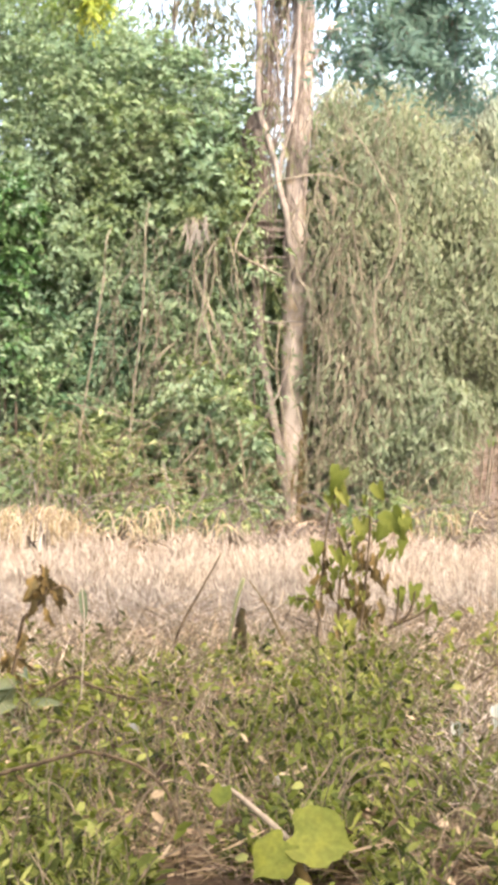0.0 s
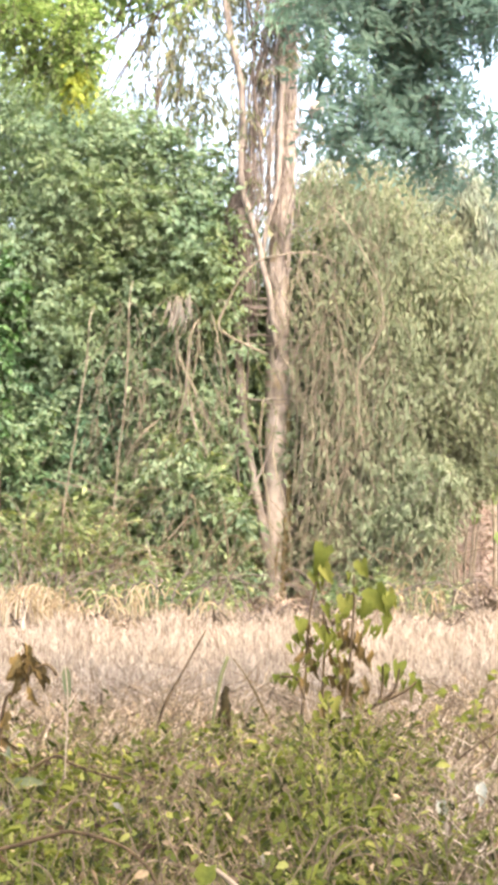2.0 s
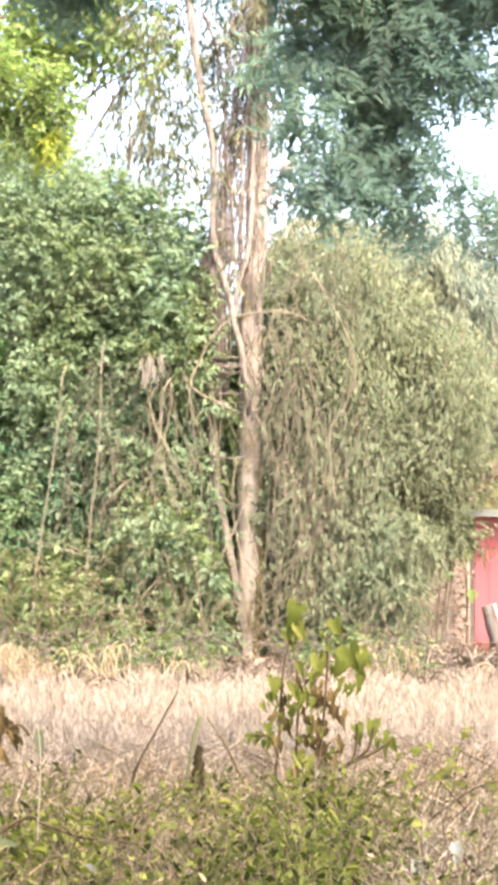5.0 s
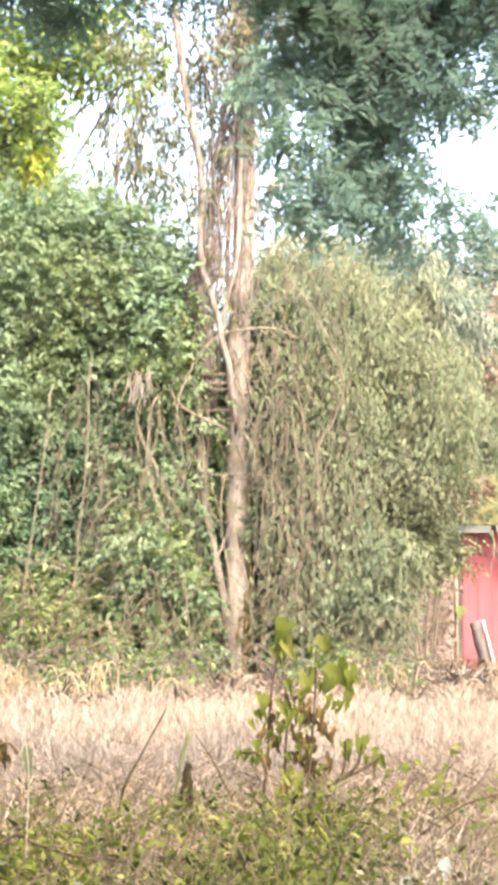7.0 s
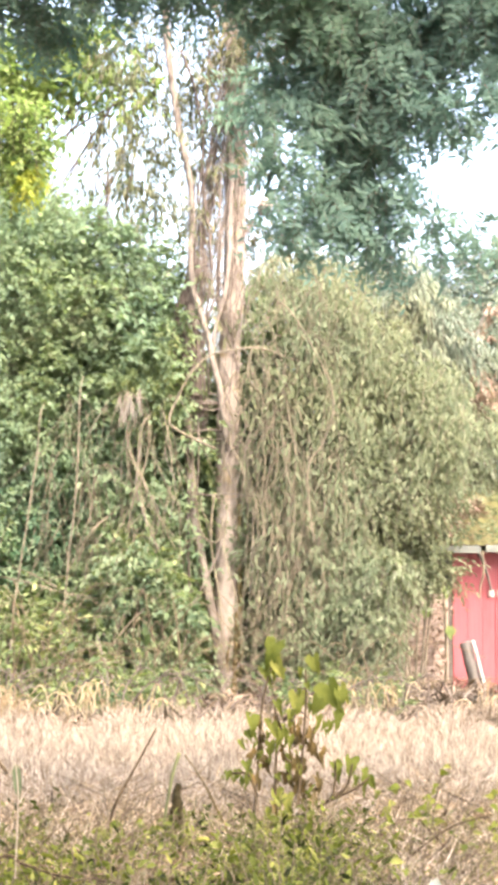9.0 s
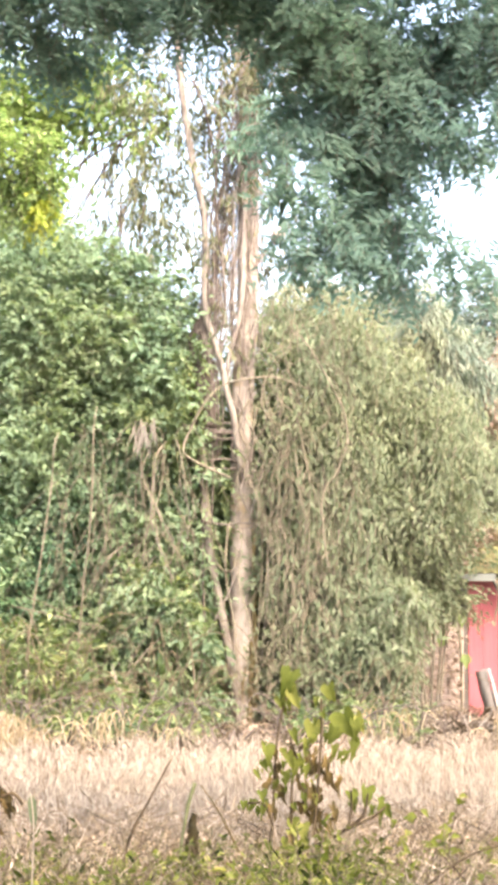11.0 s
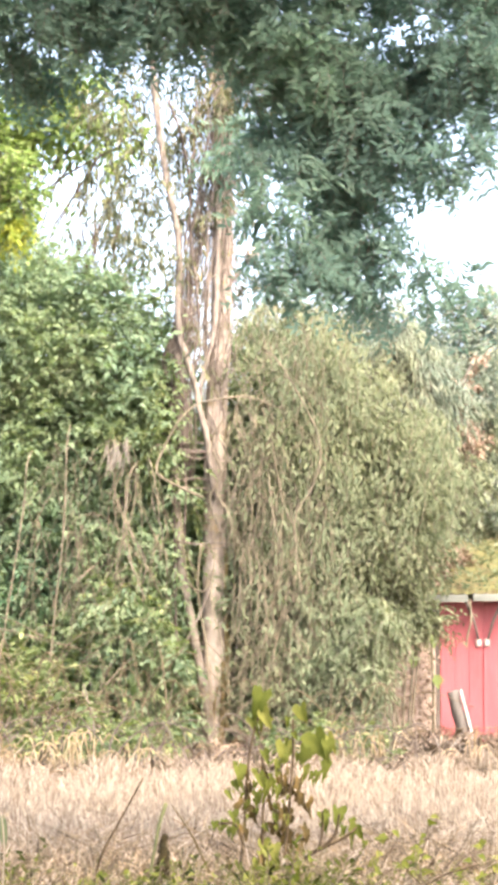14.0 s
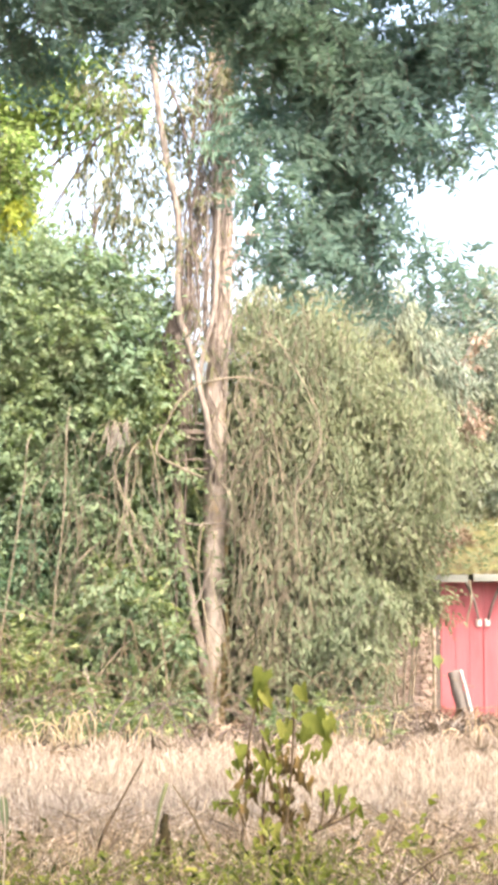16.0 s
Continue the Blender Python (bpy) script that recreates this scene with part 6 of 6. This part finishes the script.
def sapling():
    rg = np.random.default_rng(121)
    t = thing("sapling", "leafy sapling with lobed green and withered brown leaves", "sapling", at=(0.66, 12, 0))
    stems = [[(0.6, 12, -0.03), (0.629, 12, 0.244), (0.65, 12, 0.433), (0.664, 12, 0.623), (0.678, 12, 0.812), (0.676, 12, 1.0)], [(0.37, 12.05, -0.03), (0.393, 12, 0.242), (0.413, 12, 0.463), (0.418, 12, 0.62), (0.441, 12, 0.842), (0.5, 12, 1.06)],
             [(0.48, 12.05, -0.03), (0.503, 12, 0.243), (0.508, 12, 0.432), (0.516, 12, 0.622), (0.505, 12, 0.81)], [(0.62, 12, 0.18), (0.793, 11.95, 0.276), (0.833, 11.95, 0.371), (0.838, 11.95, 0.498)], [(0.793, 11.95, 0.276), (0.9, 11.95, 0.36), (0.93, 11.95, 0.48)], [(0.8, 11.95, 0.28), (0.95, 11.95, 0.35), (1.03, 11.95, 0.41)],
             [(0.41, 12, 0.3), (0.36, 11.97, 0.42), (0.29, 11.97, 0.43), (0.22, 11.97, 0.43)]]
    boughs = []
    bough = lambda x, z: min(boughs, key=lambda e: min(abs(x - q[0]) + abs(z - q[2]) for q in e[1]))[0]
    for k, st in enumerate(stems):
        ob = part("stem", mesh_from("stem", *tube(st, 0.01, 0.006, 16, 6, 0.05, k)), M_BRAMBLE, t, smooth=True)
        boughs.append((ob, st))
    big = [lobed(0.95, 3, 0.45, c, 130 + k, 0.16, 0.2) for k, c in enumerate((0.3, 0.6, 0.2, 0.9))]
    for me in big:
        me.materials.append(M_BROAD)
    green = [(0.518, 1.095, 0.17), (0.503, 1.0, 0.12), (0.717, 1.033, 0.11), (0.788, 0.86, 0.185), (0.867, 0.861, 0.12), (0.631, 0.818, 0.13), (0.836, 0.725, 0.13), (0.6, 0.742, 0.09), (0.773, 0.797, 0.12), (0.364, 0.7, 0.12), (0.505, 0.795, 0.1),
             (0.481, 0.669, 0.1), (0.538, 0.622, 0.13), (0.585, 0.606, 0.09), (0.475, 0.574, 0.08), (0.832, 0.45, 0.1), (0.927, 0.467, 0.12), (1.032, 0.373, 0.13), (0.965, 0.388, 0.06), (0.34, 0.472, 0.08), (0.357, 0.393, 0.09), (0.294, 0.418, 0.075)]
    green += [(0.24, 0.424, 0.055), (0.428, 0.526, 0.06), (0.51, 0.29, 0.12), (0.572, 0.275, 0.11), (0.478, 0.21, 0.09), (0.548, 0.196, 0.09), (0.634, 0.45, 0.065), (0.38, 0.62, 0.06)]
    for x, z, size in list(green):
        for _ in range(2):
            green.append((x + rg.normal(0, 0.4) * size, z - abs(rg.normal(0, 0.5)) * size, size * rg.uniform(0.35, 0.65)))
    for _ in range(16):
        x0, z0 = ((0.42, 0.6), (0.66, 0.75), (0.52, 0.5), (0.5, 0.3))[rg.integers(4)]
        green.append((x0 + rg.normal(0, 0.06), z0 + rg.normal(0, 0.12), rg.uniform(0.03, 0.06)))
    for x, z, size in green:
        a = rg.uniform(-2.6, -0.5)
        way = (math.cos(a) * 0.5, math.sin(a) * 0.35, rg.uniform(-1.2, -0.6))
        face = (rg.normal(0, 0.35), -1.0, 0.3)
        ob = put_leaf(big[int(rg.integers(4))], M_BROAD, bough(x, z), (x, 12 + rg.uniform(-0.08, 0.08), z + 0.45 * size), way, face)
        ob.scale = (size, size * rg.uniform(0.4, 0.85), size)
    dry = [lobed(0.1, 5, 0.3, 0.6, 140, 0.3, 0.15), lobed(0.07, 4, 0.4, 0.8, 141, 0.3, 0.15)]
    for me in dry:
        me.materials.append(M_WITHERED)
    for k in range(60):
        x, z = rg.choice([0.43, 0.55, 0.66, 0.7]) + rg.normal(0, 0.05), rg.uniform(0.12, 0.75)
        wl = put_leaf(dry[k % 2], M_WITHERED, bough(x, z), (x, 12 + rg.uniform(-0.1, 0.1), z), (rg.normal(0, 0.3), rg.normal(0, 0.3), -1), (rg.normal(), -1, 0.2), "curled withered brown leaf")
        wl.scale = (1, rg.uniform(0.3, 0.7), 1)


sapling()


def small_plants():
    rg = np.random.default_rng(131)
    # bare leaning shoot
    V, F = tube([(-0.43, 11.5, -0.03), (-0.417, 11.5, 0.03), (-0.394, 11.5, 0.197), (-0.358, 11.5, 0.319), (-0.284, 11.5, 0.456), (-0.209, 11.5, 0.592), (-0.143, 11.5, 0.714)], 0.01, 0.005, 24, 6)
    ob = new("bare_shoot", mesh_from("bare_shoot", V, F))
    ob.data.materials.append(M_BRAMBLE)
    tagged(ob, "bare leaning brown shoot among dry grass", "shoot")
    # dried broken stalk with folded leaf blades
    t = thing("dried_stalk", "dark withered stalk with a folded dead leaf", "plant", at=(-0.04, 11.5, 0))
    part("stem", mesh_from("stem", *tube([(-0.05, 11.5, -0.03), (-0.05, 11.5, 0.2), (-0.035, 11.5, 0.4)], 0.014, 0.008, 12, 6, 0.1)), M_BRAMBLE, t)
    part("folded_leaf", mesh_from("folded_leaf", *tube([(-0.08, 11.49, 0.0), (-0.045, 11.49, 0.15), (-0.035, 11.49, 0.28), (-0.04, 11.49, 0.36), (-0.025, 11.49, 0.42)], 0.052, 0.018, 26, 6, 0.22, 150)), M_DARKDEAD, t, "folded dark brown dead leaf")
    for pts, r, m_ in (([(-0.12, 11.5, 0.0), (-0.1, 11.5, 0.23), (-0.08, 11.5, 0.35), (-0.057, 11.5, 0.47), (-0.022, 11.5, 0.58)], 0.012, M_DROOP), ([(0.006, 11.5, 0.57), (0.094, 11.5, 0.443), (0.156, 11.5, 0.323), (0.217, 11.5, 0.2), (0.3, 11.5, 0.03)], 0.007, M_WITHERED)):
        part("blade", mesh_from("blade", *tube(pts, r * 0.5, r, 12, 5)), m_, t, "dull olive grass stalk" if m_ == M_DROOP else "")
    # weed at the margin with curled leaves
    t = thing("tall_weed", "leaning brown weed with curled withered leaves", "plant", at=(-1.12, 9.5, 0))
    part("stem", mesh_from("stem", *tube([(-1.12, 9.5, -0.03), (-1.068, 9.5, 0.193), (-1.024, 9.5, 0.369), (-0.995, 9.5, 0.544), (-0.958, 9.5, 0.582), (-0.908, 9.5, 0.645), (-0.884, 9.5, 0.72), (-0.922, 9.5, 0.794)], 0.011, 0.006, 28, 6)), M_BRAMBLE, t, smooth=True)
    part("side_stem", mesh_from("side_stem", *tube([(-0.89, 9.5, 0.67), (-0.871, 9.5, 0.682), (-0.821, 9.5, 0.7), (-0.791, 9.5, 0.683), (-0.771, 9.5, 0.651)], 0.006, 0.009, 14, 6)), M_BRAMBLE, t, smooth=True)
    me = lobed(0.095, 4, 0.2, 0.4, 151, 0.4, 0.15)
    me.materials.append(M_WITHERED)
    for k in range(12):
        put_leaf(me, M_WITHERED, t, (-0.895 + rg.normal(0, 0.025), 9.5 + rg.normal(0, 0.02), 0.71 + rg.normal(0, 0.05)), (rg.normal(0, 0.5), rg.normal(0, 0.3), -0.9 + rg.normal(0, 0.3)), (rg.normal(0, 0.5), -1, 0.2)).scale = (1, rg.uniform(0.3, 0.65), 1)
    for k in range(9):      # more dead leaves lower on its stem
        put_leaf(me, M_WITHERED, t, (-1.0 + rg.normal(0, 0.03), 9.5 + rg.normal(0, 0.02), 0.36 + rg.normal(0, 0.07)), (rg.normal(0, 0.5), rg.normal(0, 0.3), -0.9), (rg.normal(0, 0.5), -1, 0.2)).scale = (0.9, rg.uniform(0.3, 0.6), 0.9)
    me = lobed(0.085, 5, 0.6, 0.8, 157, 0.25, 0.08)
    me.materials.append(M_WITHERED)
    me2 = lobed(0.1, 3, 0.3, 0.2, 152)
    me2.materials.append(M_BROAD)
    for at, way, face, m_, ma in (((-0.95, 9.5, 0.63), (-0.2, -0.3, -1), (0.5, -1, 0.2), me, M_WITHERED), ((-0.88, 9.5, 0.6), (0.2, -0.2, -1), (-0.5, -1, 0.2), me, M_WITHERED), ((-0.99, 9.5, 0.5), (-0.2, -0.3, -1), (0.5, -1, 0.2), me, M_WITHERED), ((-0.9, 9.5, 0.79), (0.1, -0.3, -1), (0.2, -1, 0.2), me, M_WITHERED), ((-0.93, 9.48, 0.72), (0.3, -0.3, -1), (-0.4, -1, 0.2), me, M_WITHERED), ((-0.86, 9.5, 0.66), (0.5, -0.2, -0.8), (0.2, -1, 0.4), me, M_WITHERED),
                                  ((-1.08, 9.45, 0.3), (0.7, -0.4, -0.3), (0, -0.7, 0.7), me2, M_BROAD), ((-1.05, 9.45, 0.2), (0.8, -0.5, -0.3), (0, -0.7, 0.7), me2, M_BROAD)):
        ob = put_leaf(m_, ma, t, at, way, face)
        ob.scale = (1, rg.uniform(0.35, 0.6), 1)
    V, F = leaves(np.array([(-0.735, 9.5, 0.7)]), np.array([(0.1, 0.0, -1.0)]), np.array([(0.2, -1.0, 0.1)]), np.array([0.17]), 0.27, LEAF4)
    g = thing("grass_stalk", "dry stalk topped by a broad grey-green blade", "plant", at=(-0.73, 9.5, 0))
    part("stem", mesh_from("stem", *tube([(-0.74, 9.5, -0.03), (-0.73, 9.5, 0.3), (-0.722, 9.5, 0.55), (-0.735, 9.5, 0.7)], 0.004, 0.003, 12, 5)), M_STRAW, g)
    part("blade", mesh_from("blade", V, F), M_DROOP, g, "broad grey-green leaf blade")
    # glaucous weed under it
    t = thing("glaucous_weed", "grey-green weed with long smooth leaves", "plant", at=(-0.95, 9.3, 0))
    part("stem", mesh_from("stem", *tube([(-0.95, 9.3, -0.03), (-0.96, 9.3, 0.15), (-0.98, 9.3, 0.34)], 0.007, 0.004, 12, 6)), M_STEM, t)
    me = lobed(0.17, 3, 0.25, 0.3, 155, 0.05)
    me.materials.append(M_DROOP)
    for k in range(11):
        a = rg.uniform(0, 6.28)
        ob = put_leaf(me, M_DROOP, t, (-0.98 + 0.02 * math.cos(a), 9.3, 0.08 + 0.025 * k), (math.cos(a), 0.5 * math.sin(a) - 0.2, rg.uniform(-0.9, 0.3)), (rg.normal(0, 0.3), -0.8, 0.7))
        ob.scale = (1, 0.35, 1)
    # leafy shoots at the weeds' edge
    me = lobed(0.075, 4, 0.3, 0.3, 156, 0.12, 0.12)
    me.materials.append(M_BROAD)
    for x, y, h in ((1.02, 11.6, 0.42), (1.16, 11.3, 0.36), (1.3, 11.5, 0.5), (1.42, 11.2, 0.4), (1.5, 11.0, 0.46), (-0.5, 11.3, 0.22), (-0.35, 11.2, 0.2), (-0.15, 11.3, 0.24), (0.05, 11.2, 0.2)):
        t = thing("leafy_shoot", "small leafy green shoot at the edge of the weeds", "plant", "leafy shoots", at=(x, y, 0))
        e = rg.normal(0.08, 0.08)
        part("stem", mesh_from("stem", *tube([(x, y, -0.03), (x + 0.3 * e, y, 0.5 * h), (x + e, y, h)], 0.006, 0.003, 10, 5)), M_STEM, t)
        for k in range(9):
            f = 0.3 + 0.7 * k / 8
            a = rg.uniform(0, 6.28)
            ob = put_leaf(me, M_BROAD, t, (x + e * f ** 1.4, y, h * f), (math.cos(a), 0.4 * math.sin(a) - 0.2, rg.uniform(-0.8, 0.5)), (rg.normal(0, 0.4), -0.7, 0.7))
            q = rg.uniform(0.6, 1.1)
            ob.scale = (q, q * 0.7, q)
    # bramble canes
    for pts, r in (([(-1.0, 6.8, 0.22), (-0.781, 6.8, 0.328), (-0.674, 6.8, 0.359), (-0.567, 6.8, 0.39), (-0.495, 6.8, 0.402), (-0.352, 6.8, 0.362), (-0.28, 6.8, 0.308), (-0.244, 6.8, 0.264), (-0.216, 6.8, 0.174), (-0.194, 6.8, 0.085), (-0.19, 6.8, -0.03)], 0.008),
                   ([(-1.2, 9.4, -0.02), (-0.82, 9.5, 0.28), (-0.694, 9.5, 0.259), (-0.543, 9.5, 0.21), (-0.343, 9.5, 0.186), (-0.093, 9.5, 0.138), (0.02, 9.5, -0.02)], 0.008),
                   ([(0.9, 10.5, -0.02), (1.1, 10.5, 0.16), (1.3, 10.5, 0.3), (1.5, 10.5, 0.36)], 0.007),
                   ([(-0.3, 7.8, -0.02), (-0.22, 7.8, 0.15), (-0.1, 7.8, 0.32)], 0.006)):
        V, F = tube(pts, r, r * 0.6, 40, 6)
        ob = new("bramble_cane", mesh_from("bramble_cane", V, F))
        ob.data.materials.append(M_BRAMBLE)
        tagged(ob, "arching dark bramble cane over the weeds", "bramble", "bramble canes")
    # broad leaf low at the way's edge
    t = thing("broadleaf_weed", "low weed with very broad green leaves", "plant", at=(0.14, 6.6, 0))
    part("stem", mesh_from("stem", *tube([(0.17, 6.62, -0.03), (0.173, 6.6, 0.08), (0.13, 6.58, 0.17), (0.024, 6.58, 0.267), (-0.046, 6.6, 0.32), (-0.08, 6.6, 0.33)], 0.016, 0.006, 24, 6)), M_PALE, t, "pale fleshy stem", smooth=True)
    part("withered_leaf", mesh_from("withered_leaf", *tube([(0.14, 6.54, 0.18), (0.15, 6.53, 0.13), (0.18, 6.53, 0.06), (0.17, 6.54, 0.0)], 0.012, 0.02, 14, 5, 0.25, 158)), M_WITHERED, t, "rolled brown dead leaf")
    for k, (s, at, way, face) in enumerate(((0.2, (0.13, 6.52, 0.215), (1, -0.1, -0.25), (-0.15, -1.0, 0.35)), (0.15, (0.13, 6.5, 0.19), (-0.55, -0.2, -0.6), (0.25, -0.95, 0.2)), (0.1, (0.17, 6.56, 0.19), (0.8, 0.2, 0.45), (0, -0.3, 0.9)),
                                            (0.15, (0.13, 6.45, 0.06), (0.3, -0.5, -0.5), (0, -0.8, 0.5)), (0.07, (-0.07, 6.58, 0.34), (-0.2, -0.4, -0.9), (0, -0.9, 0.4)))):
        me = lobed(s, 5, 0.12, 0.1, 160 + k, 0.07, 0.05)
        me.materials.append(M_BROAD)
        put_leaf(me, M_BROAD, t, at, way, face)


small_plants()


def weed_plant(seed, h, n):
    """A branching weed at the origin with a leaf object for each leaf."""
    rg = np.random.default_rng(seed)
    t = thing("weed", "branching green weed with narrow oval leaves", "weed", "weeds of the foreground")
    me = lobed(0.07, 3, 0.3, 0.4, 170, 0.04)
    me.materials.append(M_BROAD)
    for k in range(3):
        e = np.array([rg.normal(0, 0.35), rg.normal(0, 0.35), 1.0]) * h * rg.uniform(0.7, 1.1)
        st = [(0, 0, -0.03), tuple(e * (0.4, 0.4, 0.5)), tuple(e)]
        stem = part("stem", mesh_from("stem", *tube(st, 0.005, 0.0025, 8, 5)), M_STEM, t)
        for i in range(n):
            f = 0.3 + 0.7 * i / (n - 1)
            a = 2.4 * i + rg.uniform(0, 1)
            ob = put_leaf(me, M_BROAD, stem, tuple(e * (f ** 1.3, f ** 1.3, f)), (math.cos(a), math.sin(a), rg.uniform(-0.1, 0.9)), (rg.normal(0, 0.3), rg.normal(0, 0.3) - 0.2, 1.0))
            q = rg.uniform(0.65, 1.2)
            ob.scale = (q, q * rg.uniform(0.3, 0.55), q)
    return t


def straw_tuft(seed):
    """A tuft of arching straw blades at the origin."""
    rg = np.random.default_rng(seed)
    t = thing("straw_tuft", "tuft of tall bent straw blades before the thicket", "grass tuft", "straw tufts")
    for k in range(7):
        h, b = rg.uniform(0.22, 0.5), rg.choice([-1, 1]) * rg.uniform(0.04, 0.2)
        x, y = rg.normal(0, 0.07), rg.normal(0, 0.05)
        pts = [(x, y, -0.03), (x + b * 0.2, y, h * 0.65), (x + b * 0.7, y - 0.02, h), (x + b * 1.25, y - 0.03, h * rg.uniform(0.7, 1.0)), (x + b * 1.5, y - 0.04, h * rg.uniform(0.25, 0.9))]
        part("blade", mesh_from("blade", *tube(pts, 0.008, 0.004, 14, 4)), M_GOLD, t)
    return t


def scattered():
    rg = np.random.default_rng(181)
    me = lobed(0.1, 3, 0.3, 0.5, 182, 0.1)
    me.materials.append(M_BLEACHED)
    for at in ((0.82, 8.5, 0.26), (1.03, 9.0, 0.26)):
        d = thing("dead_leaf", "pale bleached dead leaf hanging among the weeds", "leaf", "bleached leaves", at=at)
        ob = part("blade", me, M_BLEACHED, d)
        ob.matrix_basis = leaf_pose((0, 0, 0), (0.2, -0.2, -1), (0.3, -1, 0.2))
        ob.scale = (1, 0.5, 1)
        part("stalk", mesh_from("stalk", *tube([at, (at[0] + 0.02, at[1] + 0.03, at[2] * 0.5), (at[0] + 0.03, at[1] + 0.05, -0.02)], 0.002, 0.003, 8, 4)), M_STEM, d)
    stock = [weed_plant(190 + k, (0.17, 0.2, 0.24)[k], 6) for k in range(3)]
    spots = [(rg.normal(0.055, 0.022), rg.uniform(7.6, 11.6)) for _ in range(24)] + [(rg.normal(-0.095, 0.012), rg.uniform(7.0, 8.4)) for _ in range(9)] + [(rg.uniform(-0.1, 0.12), rg.uniform(8.2, 11.5)) for _ in range(16)] + [(rg.uniform(-0.098, -0.044), rg.uniform(8.9, 10.2)) for _ in range(22)]
    for k, (u, y) in enumerate(spots):
        m = pose(u * y, y, 0, rz=rg.uniform(0, 360))
        if k < 3:
            stock[k].matrix_basis = m
        else:
            copy_thing(stock[k % 3], m)
    stock = [straw_tuft(200 + k) for k in range(3)]
    spots = [(rg.uniform(-2.75, -1.75), rg.uniform(20.7, 21.6)) for _ in range(24)] + [(rg.uniform(-1.5, -0.3), rg.uniform(21.0, 22.0)) for _ in range(5)] + [(rg.uniform(1.4, 3.4), rg.uniform(21.2, 22.4)) for _ in range(5)]
    for k, (x, y) in enumerate(spots):
        m = pose(x, y, 0, rz=rg.choice([0, 180]) + rg.normal(0, 15))
        if k < 3:
            stock[k].matrix_basis = m
        else:
            copy_thing(stock[k % 3], m)


scattered()
